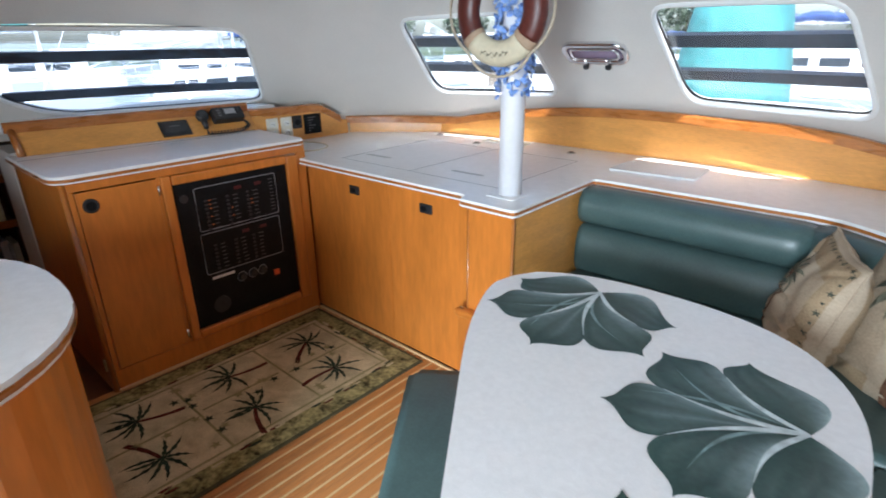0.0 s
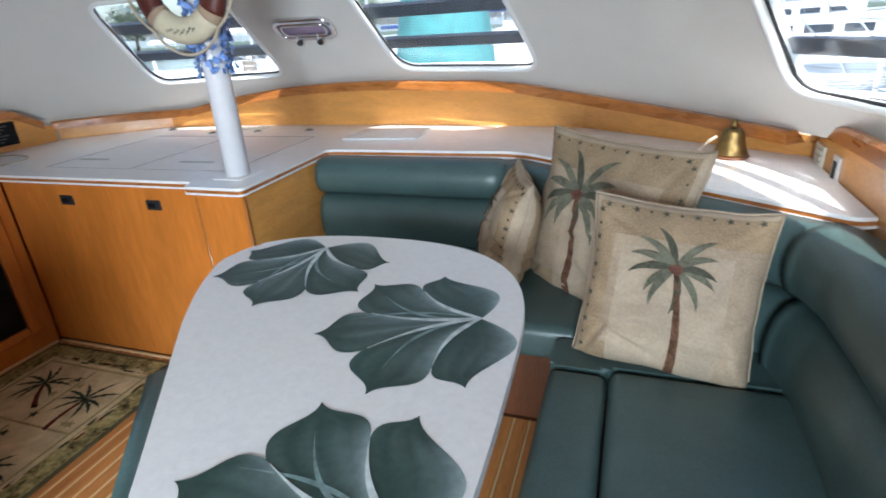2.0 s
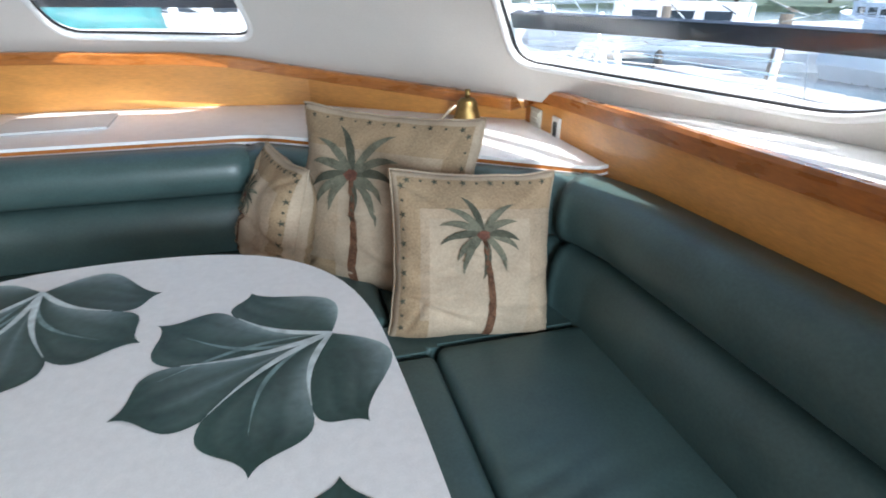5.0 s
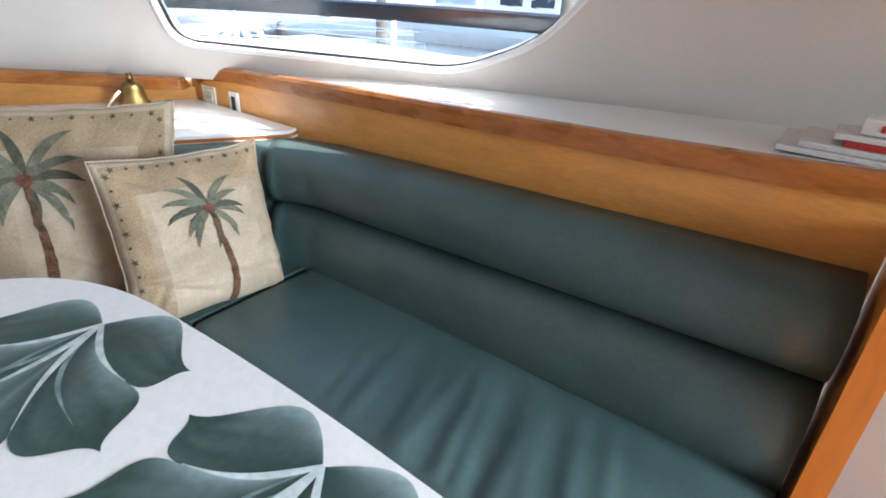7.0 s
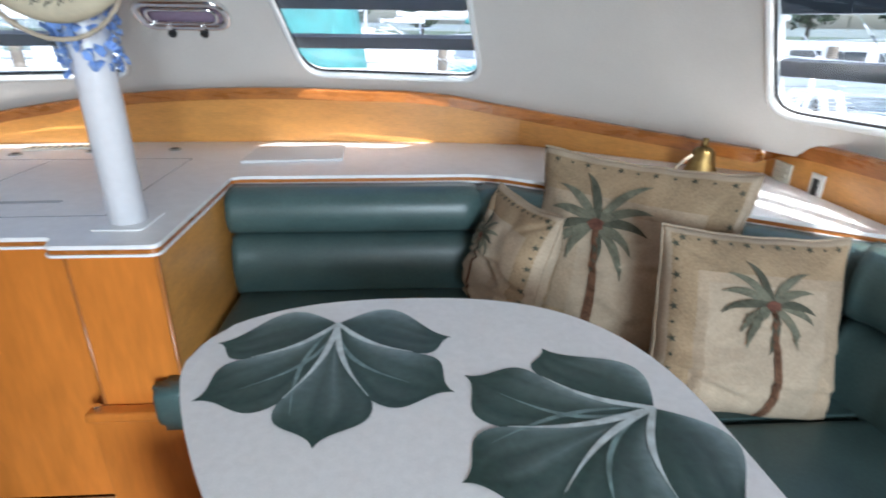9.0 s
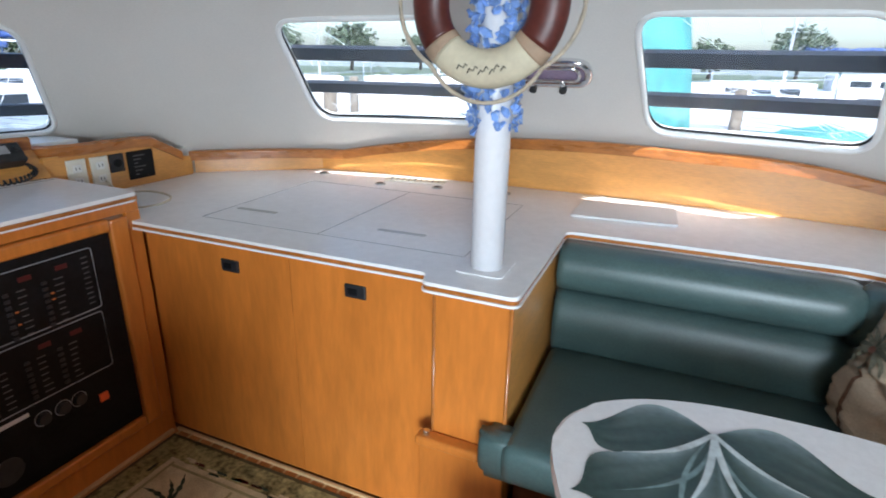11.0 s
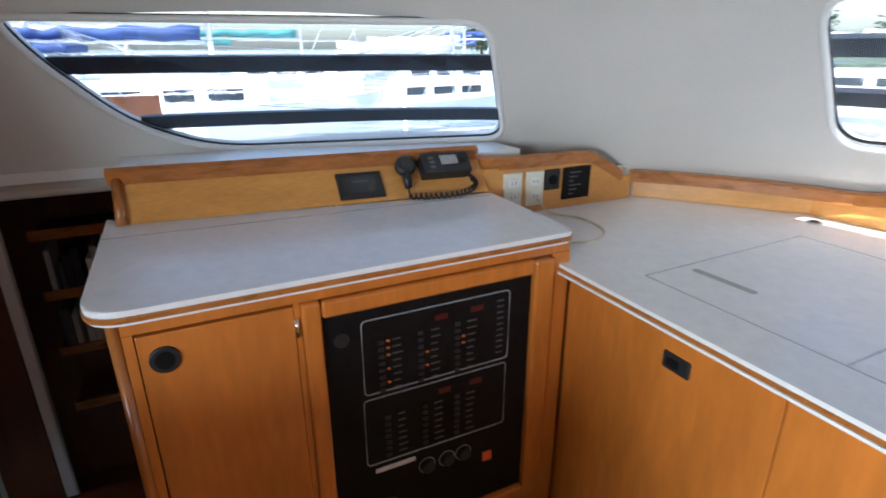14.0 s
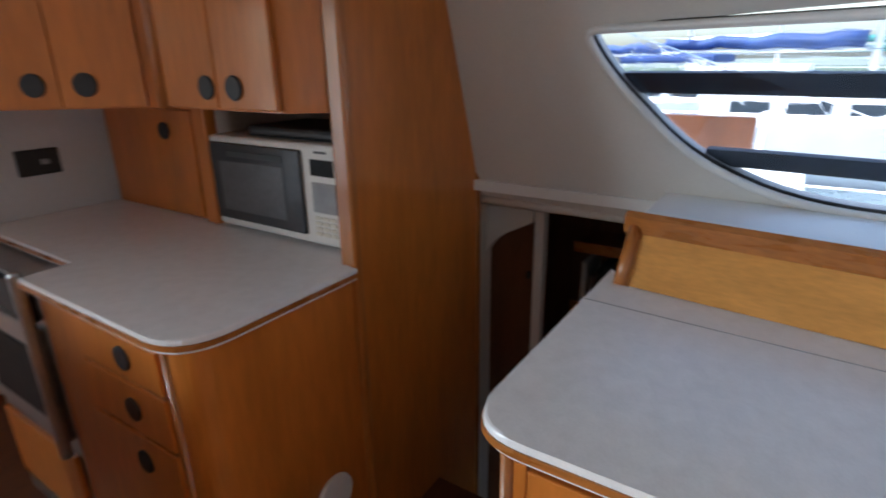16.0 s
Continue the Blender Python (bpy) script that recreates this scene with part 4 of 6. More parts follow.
def blade(bm, root, angle, length, width, lift, droop, surf):
    """A lance-shaped woven palm blade, pointed at its end."""
    rows = []
    for k in range(9):
        t = k / 8
        a = angle - math.copysign(droop, math.cos(angle)) * t * t
        cx, cy = root[0] + length * t * math.cos(a), root[1] + length * t * math.sin(a)
        w = width * (math.sin(math.pi * min(1.0, 0.1 + 0.9 * t)) ** 0.8 if t < 1 else 0.02)
        nx, ny = -math.sin(a), math.cos(a)
        rows.append([bm.verts.new(surf(cx + nx * w * e, cy + ny * w * e, lift)) for e in (-1, 0, 1)])
    for r0, r1 in zip(rows, rows[1:]):
        for i in range(2):
            bm.faces.new((r0[i], r0[i + 1], r1[i + 1], r1[i]))


def pillow(name_label, m, w, h, thick, seed=1, palm=(0.02, 0.12, 1.0), edge_side=-1, patch=(0.25, 0.72, 0.0, 0.72)):
    """A soft square cushion in its own plane (a across, b up) placed by m, with a woven palm and a star border."""
    rg = random.Random(seed)
    ob = thing("throw_pillow", name_label, "pillow", group="palm throw pillows")
    creases = [(rg.uniform(-0.3, 0.3) * w, rg.uniform(-0.42, 0.1) * h, rg.uniform(-0.5, 0.5), rg.uniform(0.10, 0.2), rg.uniform(0.006, 0.013)) for _ in range(7)]
    creases += [(sx * 0.40 * w, sy * 0.40 * h, math.atan2(sy, sx) + rg.uniform(-0.4, 0.4), 0.13, 0.014) for sx in (-1, 1) for sy in (-1, 1)]
    creases += [(-0.42 * w, q * h, rg.uniform(-0.25, 0.25), 0.12, 0.011) for q in (-0.22, -0.02)] + [(0.42 * w, q * h, rg.uniform(-0.4, 0.4), 0.12, 0.012) for q in (-0.3, -0.1)]

    def surf(a, b, lift, side=1):
        u, v = max(-1, min(1, a / (w / 2))), max(-1, min(1, b / (h / 2)))
        # the filling sags: fuller below, flat near the top edge
        full = 1.0 - 0.30 * v
        t = thick * full * (max(0, 1 - abs(u) ** 3.0) * max(0, 1 - abs(v) ** 2.6)) ** 0.5
        wr = 0.022 * noise.noise(Vector((a * 5 + seed, b * 5, seed))) + 0.010 * noise.noise(Vector((a * 13, b * 11 + seed, 2)))
        for ca, cb, an, ln, dp in creases:
            x, y = (a - ca) * math.cos(an) + (b - cb) * math.sin(an), -(a - ca) * math.sin(an) + (b - cb) * math.cos(an)
            if abs(x) < ln:
                wr += dp * (math.exp(-((y - 0.016) / 0.013) ** 2) * 0.6 - math.exp(-(y / 0.009) ** 2)) * math.cos(x / ln * math.pi / 2)
        pinch = 1 - 0.07 * (1 - abs(v) ** 2) * abs(u) ** 3 + 0.03 * noise.noise(Vector((b * 9, seed, 5))) * abs(u) ** 4
        sag = 0.075 if v > 0 else 0.03
        pinch2 = 1 - sag * (1 - abs(u) ** 2) * abs(v) ** 3 + 0.03 * noise.noise(Vector((a * 9, seed, 9))) * abs(v) ** 4
        ripple = 0.018 * noise.noise(Vector((a * 7 + b * 5, seed * 3, 4))) * max(abs(u), abs(v)) ** 3
        return m @ Vector((a * pinch, -side * (t + wr * min(1.0, t / thick * 1.3)) - lift * side + ripple, b * pinch2))

    bm = bmesh.new()
    N = 56
    for side in (1, -1):
        g = [[bm.verts.new(surf((i / N - 0.5) * w, (j / N - 0.5) * h, 0, side)) for j in range(N + 1)] for i in range(N + 1)]
        for i in range(N):
            for j in range(N):
                f = bm.faces.new((g[i][j], g[i + 1][j], g[i + 1][j + 1], g[i][j + 1]))
                x, y = (i + 0.5) / N, (j + 0.5) / N
                ex = x if edge_side < 0 else 1 - x
                inner = patch[0] < x < patch[1] and patch[2] < y < patch[3]
                f.material_index = 2 if inner or ex < 0.04 or y > 0.96 else (1 if (ex < 0.16 or y > 0.78 or (y < 0.16 and x < 0.4)) else 0)
    bmesh.ops.remove_doubles(bm, verts=bm.verts, dist=0.0005)
    part("cover", bm, [FABRIC, FABRIC2, FABRIC3], ob, "beige patchwork tapestry", True)
    px, py, ps = palm
    bm = bmesh.new()
    rows = []
    for k in range(21):
        t = k / 20
        cx, cy = px + 0.022 * math.sin(2.4 * t) + 0.012 * t, py - t * (py + h * 0.47)
        ww = (0.006 + 0.007 * t + 0.001 * (k % 2)) * ps
        rows.append([bm.verts.new(surf(cx + e * ww, cy, 0.0045)) for e in (-1, 0, 1)])
    for r0, r1 in zip(rows, rows[1:]):
        for i in range(2):
            bm.faces.new((r0[i], r0[i + 1], r1[i + 1], r1[i]))
    part("palm_trunk", bm, TRUNK, ob, "brown woven palm trunk")
    for k, a in enumerate((-70, -38, -12, 10, 34, 62, 100, 132, 158, 182, 206, 228)):
        bm = bmesh.new()
        blade(bm, (px, py), radians(a + rg.uniform(-5, 5)), (0.128 + rg.uniform(-0.018, 0.022)) * ps, 0.0105 * ps, 0.0042 + 0.0003 * k, 0.28, surf)
        part("palm_frond", bm, FROND if k % 3 else FROND2, ob, "grey green woven frond")
    bm = bmesh.new()
    bm.faces.new([bm.verts.new(surf(px + 0.017 * ps * math.cos(i / 10 * math.tau) * (1 + 0.3 * (i % 2)), py - 0.004 + 0.014 * ps * math.sin(i / 10 * math.tau), 0.009)) for i in range(10)])
    part("palm_heart", bm, HEART, ob, "dull red woven heart of the palm")
    for k in range(11):
        t = (k + 0.5) / 11 - 0.5
        for a, b in ((t * w * 0.9, h * 0.445), (edge_side * w * 0.445, t * h * 0.9)):
            star = k % 2 == 0
            bm = bmesh.new()
            n = 10 if star else 6
            q = [(0.013 if i % 2 else 0.005) if star else 0.005 for i in range(n)]
            bm.faces.new([bm.verts.new(surf(a + q[i] * math.cos(i / n * math.tau), b + q[i] * math.sin(i / n * math.tau), 0.0022)) for i in range(n)])
            part("border_motif", bm, FROND2, ob)
    edge = []
    for i in range(120):
        t = i / 120 * 4
        k, f = int(t), t - int(t) - 0.5
        a, b = [(f, -0.5), (0.5, f), (-f, 0.5), (-0.5, -f)][k]
        edge.append(surf(a * w, b * h, 0))
    part("piping", tube(bmesh.new(), edge, 0.004, 6, True), FABRIC3, ob, "beige piping", True)
    return ob


def stand(x, y, z, yaw, lean, roll=0):
    """Upright cushion: its face turned to yaw (0: towards -y), leaning back, rolled in its plane."""
    return Matrix.Translation((x, y, z)) @ Matrix.Rotation(radians(yaw), 4, "Z") @ Matrix.Rotation(radians(-lean), 4, "X") @ Matrix.Rotation(radians(roll), 4, "Y")


pillow("large beige tapestry pillow with a palm, leaning on the settee back", stand(0.55, 1.875, 0.722, -38, 13, 0), 0.70, 0.66, 0.10, seed=4, palm=(-0.09, 0.10, 1.45), edge_side=1, patch=(0.3, 0.72, 0.0, 0.72))
pillow("beige tapestry pillow with a palm, resting in front of the others", stand(0.76, 1.50, 0.67, -7, 17, 3), 0.52, 0.53, 0.125, seed=9, palm=(0.01, 0.08, 1.0), patch=(0.22, 0.8, 0.0, 0.74))
pillow("smaller beige tapestry pillow with a palm, turned sideways on the seat", stand(0.175, 1.95, 0.675, -72, 15, 0), 0.43, 0.46, 0.095, seed=14, palm=(-0.09, 0.06, 0.75), edge_side=1, patch=(0.12, 0.6, 0.0, 0.8))

# ---- chart cabinet with switch panel ----
NT = 1.01
nav = thing("chart_cabinet", "cherry veneer chart cabinet with a door and switch panel", "cabinet")
part("end_panel", boxed((-3.25, 0.44, SOLE), (XN + 0.0, 0.462, NT - 0.036), 0.003), WOOD, nav)
part("face_top_rail", boxed((XN - 0.02, 0.463, 0.925), (XN, 1.70, NT - 0.036), 0.001), WOOD, nav)
part("face_bottom_rail", boxed((XN - 0.02, 0.463, SOLE), (XN, 1.70, 0.0), 0.001), WOOD, nav)
part("face_stile", boxed((XN - 0.02, 0.463, 0.001), (XN, 0.485, 0.924), 0.001), WOOD, nav)
part("door_stile", boxed((XN - 0.018, 0.8385, 0.001), (XN + 0.001, 0.8545, 0.924), 0.001), WOOD, nav)
part("corner_bead", tube(bmesh.new(), [(XN - 0.008, 0.45, SOLE), (XN - 0.008, 0.45, NT - 0.037)], 0.014, 10), TRIM_UPRIGHT, nav, "rounded darker corner bead", True)
part("back", boxed((-3.25, 0.463, SOLE), (XN - 0.05, 1.70, 0.9), 0), WOOD, nav)
door = part("door", boxed((XN - 0.018, 0.488, 0.004), (XN + 0.004, 0.838, 0.918), 0.003), WOOD, nav)
kn = part("finger_ring", disc(bmesh.new(), (XN + 0.006, 0.54, 0.852), (1, 0, 0), 0.034, 0.010, 28, 0.003), BLACKPLASTIC, door, "black round finger pull")
part("ring_hole", disc(bmesh.new(), (XN + 0.0115, 0.54, 0.852), (1, 0, 0), 0.022, 0.003, 24), BLACK, door, "black recess")
for z in (0.86, 0.06):
    part("hinge", tube(bmesh.new(), [(XN + 0.006, 0.842, z - 0.025), (XN + 0.006, 0.842, z + 0.025)], 0.006, 8), CHROME, door, "chrome hinge", True)
fr = [("frame_left", (0.855, 0.0, 0.905, 0.925)), ("frame_right", (1.565, 0.0, 1.64, 0.915))]
for nm, (y0, z0, y1, z1) in fr:
    part("frame_stile", boxed((XN - 0.018, y0, z0), (XN + 0.016, y1, z1), 0.010, 3), WOOD, nav)
part("frame_top", boxed((XN - 0.018, 0.906, 0.872), (XN + 0.016, 1.564, 0.922), 0.010, 3), WOOD, nav)
part("frame_sill", boxed((XN - 0.018, 0.906, 0.0), (XN + 0.016, 1.564, 0.048), 0.010, 3), WOOD, nav)
part("right_stile", boxed((XN - 0.018, 1.641, 0.0), (XN + 0.004, 1.70, 0.925), 0.002), WOOD, nav)
part("catch", boxed((XN - 0.012, 0.425, 0.02), (XN + 0.004, 0.437, 0.09), 0.004), CHROME, nav, "small chrome door catch")
panel = thing("switch_panel", "black electrical switch panel with breakers and small amber lights", "switch panel")
part("plate", boxed((XN - 0.017, 0.907, 0.05), (XN - 0.004, 1.563, 0.871), 0.001), BLACK, panel)
PXN = XN - 0.003


def printed_frame(y0, z0, y1, z1, tilt=0.0):
    pts = [(PXN, a, b) for a, b in rounded([(y0, z0), (y1, z0), (y1, z1), (y0, z1)], 0.015, 4)]
    part("printed_border", tube(bmesh.new(), pts, 0.0022, 5, True), GREY, panel, "thin grey printed border")


printed_frame(1.01, 0.595, 1.485, 0.832)
printed_frame(1.005, 0.345, 1.48, 0.578)
rng = random.Random(11)
for top_z, rows, cols in ((0.785, 8, (1.09, 1.21, 1.33)), (0.53, 7, (1.10, 1.22, 1.33))):
    for ci, y in enumerate(cols):
        part("red_display", boxed((PXN - 0.001, y + 0.02, top_z), (PXN + 0.002, y + 0.062, top_z + 0.018), 0.001), REDLED, panel, "dark red digital display") if ci else None
        for r in range(rows):
            z = top_z - 0.028 - r * 0.0225
            part("breaker", boxed((PXN - 0.001, y - 0.035, z - 0.006), (PXN + 0.006, y - 0.017, z + 0.006), 0.002), BLACKPLASTIC, panel)
            part("label_bar", boxed((PXN - 0.001, y + 0.008, z - 0.002), (PXN + 0.0006, y + 0.008 + rng.uniform(0.02, 0.032), z + 0.002), 0), DIMGREY, panel, "small grey printed label")
            if top_z > 0.7 and ((ci == 0 and r in (0, 1, 2, 4, 6)) or (ci == 1 and r in (3, 5)) or (ci == 2 and r in (2, 3))):
                part("indicator", boxed((PXN - 0.001, y - 0.010, z - 0.0025), (PXN + 0.003, y, z + 0.0025), 0), LED, panel, "lit amber indicator")
for r in range(10):
    part("label_bar", boxed((PXN - 0.001, 1.442, 0.62 + r * 0.02), (PXN + 0.0006, 1.465, 0.624 + r * 0.02), 0), DIMGREY, panel, "small grey printed label")
part("label_strip", boxed((PXN - 0.001, 1.03, 0.31), (PXN + 0.001, 1.16, 0.325), 0), PAPER, panel, "pale label strip")
for y in (1.2, 1.27, 1.33):
    part("selector_knob", disc(bmesh.new(), (PXN + 0.008, y, 0.275), (1, 0, 0), 0.022, 0.018, 20, 0.004), BLACKPLASTIC, panel, "round selector knob")
    part("knob_ring", tube(bmesh.new(), [(PXN, y + 0.028 * math.cos(a), 0.275 + 0.028 * math.sin(a)) for a in [i / 20 * math.tau for i in range(20)]], 0.0018, 4, True), GREY, panel)
part("orange_switch", boxed((PXN, 1.40, 0.215), (PXN + 0.010, 1.435, 0.25), 0.003), ORANGE, panel, "orange rocker switch")
part("side_socket", disc(bmesh.new(), (PXN, 0.955, 0.79), (1, 0, 0), 0.022, 0.006, 18, 0.001), BLACKPLASTIC, panel)
part("lower_dial", disc(bmesh.new(), (PXN, 1.06, 0.15), (1, 0, 0), 0.05, 0.005, 24, 0.001), BLACKPLASTIC, panel)

ntop = rounded([(-2.39, 0.40), (-2.39, 1.675), (-2.90, 1.685), (-3.06, 0.47), (-3.16, 0.40)], [0.10, 0.04, 0, 0, 0], 8)
ntop2 = ntop[::-1]
nt = thing("chart_table_top", "white laminate chart table top with wood edge", "worktop")
part("slab", prism(bmesh.new(), ntop, NT - 0.014, NT, 0.006, 2, True), LAMINATE, nt, "white laminate")
part("wood_edge", prism(bmesh.new(), inset(ntop, -0.003), NT - 0.028, NT - 0.0145, 0), TRIM, nt, "varnished wood edge strip")
part("under_edge", prism(bmesh.new(), inset(ntop, 0.003), NT - 0.036, NT - 0.0285, 0), LAMINATE, nt, "white lower edge strip")
part("lid_seam", tube(bmesh.new(), [(-2.93, 0.405, NT), (-2.865, 1.66, NT)], 0.0016, 4), GREY, nt, "fine seam of the lid")


def slope_x(y, z):
    """The sloping instrument board behind the chart table."""
    base = -3.055 + (y - 0.45) * (0.14 / 1.22)
    return base - (z - NT) * 0.85


board = thing("instrument_board", "sloping light veneer instrument board with varnished cap", "panel")
bm = bmesh.new()
v = [bm.verts.new((slope_x(y, z) - b, y, z)) for b in (0, 0.03) for y, z in ((0.46, NT + 0.001), (1.68, NT + 0.001), (1.68, 1.13), (0.46, 1.13))]
for f in ((0, 1, 2, 3), (7, 6, 5, 4), (0, 4, 5, 1), (1, 5, 6, 2), (2, 6, 7, 3), (3, 7, 4, 0)):
    bm.faces.new([v[i] for i in f])
part("face", bm, WOOD_LIGHT, board, "light veneer face")
bm = bmesh.new()
band(bm, [(slope_x(y, 1.13), y, 1.13) for y in (0.425, 0.8, 1.2, 1.62, 1.68)], [(0.012, -0.012), (0.016, 0.03), (0.0, 0.042), (-0.02, 0.036), (-0.02, -0.012)])
part("cap", bm, TRIM, board, "varnished wood cap")
part("end_post", tube(bmesh.new(), [(slope_x(0.45, NT) + 0.003, 0.452, NT), (slope_x(0.45, 1.13) + 0.003, 0.452, 1.13)], 0.018, 10), TRIM_UPRIGHT, board, "rounded end post", True)
bm = bmesh.new()
prism(bm, [(-3.19, 0.438), (-3.04, 1.7), (-3.04, 1.9), (-3.25, 1.9), (-3.42, 1.6), (-3.6, 0.8), (-3.6, 0.438)], 1.11, 1.135)
tagged(part("shelf_port", bm, GELCOAT), "white moulded shelf under the side window", "shelf", kind="structure")
tagged(part("wall_port", boxed((-3.62, 0.438, SOLE), (-3.27, 2.6, 1.0), 0), LINER), "plain hull side behind the chart cabinet", "wall", kind="structure")

# outlet board beside it
bm = bmesh.new()
prof = [(1.68, TOP + 0.001), (2.44, TOP + 0.001), (2.44, 0.985), (2.36, 1.0), (2.2, 1.085), (1.68, 1.085)]
v = [[bm.verts.new((-2.95 - d, y, z)) for y, z in prof] for d in (0, 0.02)]
bm.faces.new(v[0])
bm.faces.new(v[1][::-1])
for i in range(6):
    j = (i + 1) % 6
    bm.faces.new((v[0][i], v[0][j], v[1][j], v[1][i]))
tagged(part("outlet_board", bm, WOOD_LIGHT), "light veneer board carrying the outlets", "panel", kind="structure")
bm = bmesh.new()
band(bm, [(-3.05, 1.66, 1.09), (-2.97, 1.72, 1.09), (-2.945, 1.8, 1.09), (-2.945, 2.1, 1.088), (-2.945, 2.2, 1.08), (-2.945, 2.28, 1.04), (-2.945, 2.37, 0.99)], [(0.012, -0.012), (0.014, 0.03), (-0.006, 0.04), (-0.03, 0.03), (-0.03, -0.012)])
tagged(part("trim", bm, TRIM), "varnished wood cap over the outlet board", "trim", kind="structure")
for y0, y1, z0, z1, mat, nm, lab in ((1.765, 1.85, 0.925, 1.062, WHITEPLASTIC, "outlet", "cream double outlet plate on the board"), (1.872, 1.955, 0.92, 1.06, WHITEPLASTIC, "outlet", "white plate with a plugged cable"),
                                     (1.965, 2.035, 0.975, 1.06, BLACKPLASTIC, "small_socket", "small grey socket on the outlet board"), (2.055, 2.195, 0.925, 1.06, BLACK, "control_display", "black control display with small print")):
    o1 = thing(nm, lab, "outlet" if nm != "control_display" else "control panel")
    part("plate", boxed((-2.95, y0, z0), (-2.938, y1, z1), 0.003), mat, o1)
    if mat is WHITEPLASTIC:
        for z in (z0 + 0.04, z1 - 0.04):
            part("insert", boxed((-2.939, (y0 + y1) / 2 - 0.02, z - 0.017), (-2.935, (y0 + y1) / 2 + 0.02, z + 0.017), 0.003), MWWHITE, o1)
            for dy in (-0.008, 0.008):
                part("slot", boxed((-2.936, (y0 + y1) / 2 + dy - 0.0015, z - 0.007), (-2.934, (y0 + y1) / 2 + dy + 0.0015, z + 0.007), 0), BLACKPLASTIC, o1)
    elif nm == "control_display":
        for k in range(6):
            part("print_bar", boxed((-2.939, y0 + 0.03, z0 + 0.02 + 0.018 * k), (-2.937, y0 + 0.05 + 0.02 * (k % 3), z0 + 0.026 + 0.018 * k), 0), DIMGREY, o1, "grey print")
    else:
        part("dial", disc(bmesh.new(), (-2.936, (y0 + y1) / 2, (z0 + z1) / 2), (1, 0, 0), 0.02, 0.008, 16, 0.002), BLACK, o1)
# added block that shuts out sun between outlet board and front trim
tagged(part("wall_corner", boxed((-3.3, 2.25, SOLE), (-2.972, 2.62, 1.03), 0), LINER), "filler block added behind the outlet board to stop a light leak", "wall", kind="structure")
cable = thing("charging_cable", "cream charging cable looping over the worktop", "cable")
part("lead", tube(bmesh.new(), bend([(-2.93, 1.92, 0.95), (-2.88, 1.95, 0.90), (-2.78, 2.03, TOP + 0.004), (-2.62, 2.0, TOP + 0.004), (-2.55, 1.88, TOP + 0.004), (-2.62, 1.75, TOP + 0.004), (-2.72, 1.72, TOP + 0.004)], 40), 0.0045, 6), CABLE, cable, "", True)


def on_board(y, z, d=0.0):
    return Vector((slope_x(y, z) + d * 0.76, y, z + d * 0.64))


def board_box(bm, y0, z0, y1, z1, d0, d1, bev=0.003):
    v = [bm.verts.new(on_board(y, z, d)) for d in (d0, d1) for y, z in ((y0, z0), (y1, z0), (y1, z1), (y0, z1))]
    fs = [bm.faces.new([v[i] for i in f]) for f in ((0, 3, 2, 1), (4, 5, 6, 7), (0, 1, 5, 4), (1, 2, 6, 5), (2, 3, 7, 6), (3, 0, 4, 7))]
    if bev:
        bmesh.ops.bevel(bm, geom=list(bm.edges), offset=bev, segments=2, affect="EDGES", profile=0.5)
    return bm


ins = thing("instrument_display", "flat black instrument display on the sloping board", "instrument")
part("case", board_box(bmesh.new(), 1.125, 1.022, 1.285, 1.10, 0.0, 0.012), BLACKPLASTIC, ins)
part("screen", board_box(bmesh.new(), 1.15, 1.04, 1.26, 1.085, 0.0115, 0.0128, 0), SMOKED, ins, "dark grey screen")
part("print_bar", board_box(bmesh.new(), 1.175, 1.068, 1.235, 1.074, 0.0126, 0.0134, 0), DIMGREY, ins, "grey print")
radio = thing("marine_radio", "black marine radio with small display on the board", "radio")
part("case", board_box(bmesh.new(), 1.43, 1.06, 1.615, 1.125, 0.001, 0.06, 0.008), BLACKPLASTIC, radio)
part("screen", board_box(bmesh.new(), 1.50, 1.085, 1.565, 1.113, 0.06, 0.0615, 0), GREY, radio, "pale grey display")
for k in range(3):
    part("button", board_box(bmesh.new(), 1.455 + 0.022 * 0, 1.075 + 0.014 * k, 1.475, 1.083 + 0.014 * k, 0.059, 0.063, 0.001), DIMGREY, radio)
part("volume_knob", disc(bmesh.new(), on_board(1.592, 1.098, 0.066), (0.76, 0, 0.64), 0.012, 0.016, 14, 0.003), BLACKPLASTIC, radio)
mic = thing("radio_microphone", "black hand microphone hanging on the board", "microphone")
bm = disc(bmesh.new(), on_board(1.375, 1.10, 0.03), (0.76, -0.1, 0.64), 0.038, 0.04, 24, 0.012)
part("head", bm, BLACKPLASTIC, mic, "", True)
part("grille", disc(bmesh.new(), on_board(1.375, 1.10, 0.052), (0.76, -0.1, 0.64), 0.022, 0.004, 20), SMOKED, mic, "dark grey grille")
part("grip", tube(bmesh.new(), [on_board(1.372, 1.085, 0.03), on_board(1.368, 1.035, 0.025)], 0.02, 12, False, 0.7), BLACKPLASTIC, mic, "", True)
part("lead", tube(bmesh.new(), bend([on_board(1.368, 1.035, 0.025), on_board(1.365, 1.01, 0.02), (-2.93, 1.36, NT + 0.012)], 10), 0.004, 6), BLACKPLASTIC, mic, "", True)
coil = []
run = bend([(-2.93, 1.36, NT + 0.014), (-2.90, 1.45, NT + 0.014), (-2.885, 1.55, NT + 0.018), (-2.90, 1.615, NT + 0.04), (-2.985, 1.62, 1.07), (-3.02, 1.60, 1.09)], 150)
for i, p in enumerate(run):
    a = i * 1.1
    rr = 0.010 if i < 115 else 0.003
    coil.append(p + Vector((math.cos(a) * rr, 0.2 * rr, math.sin(a) * rr)))
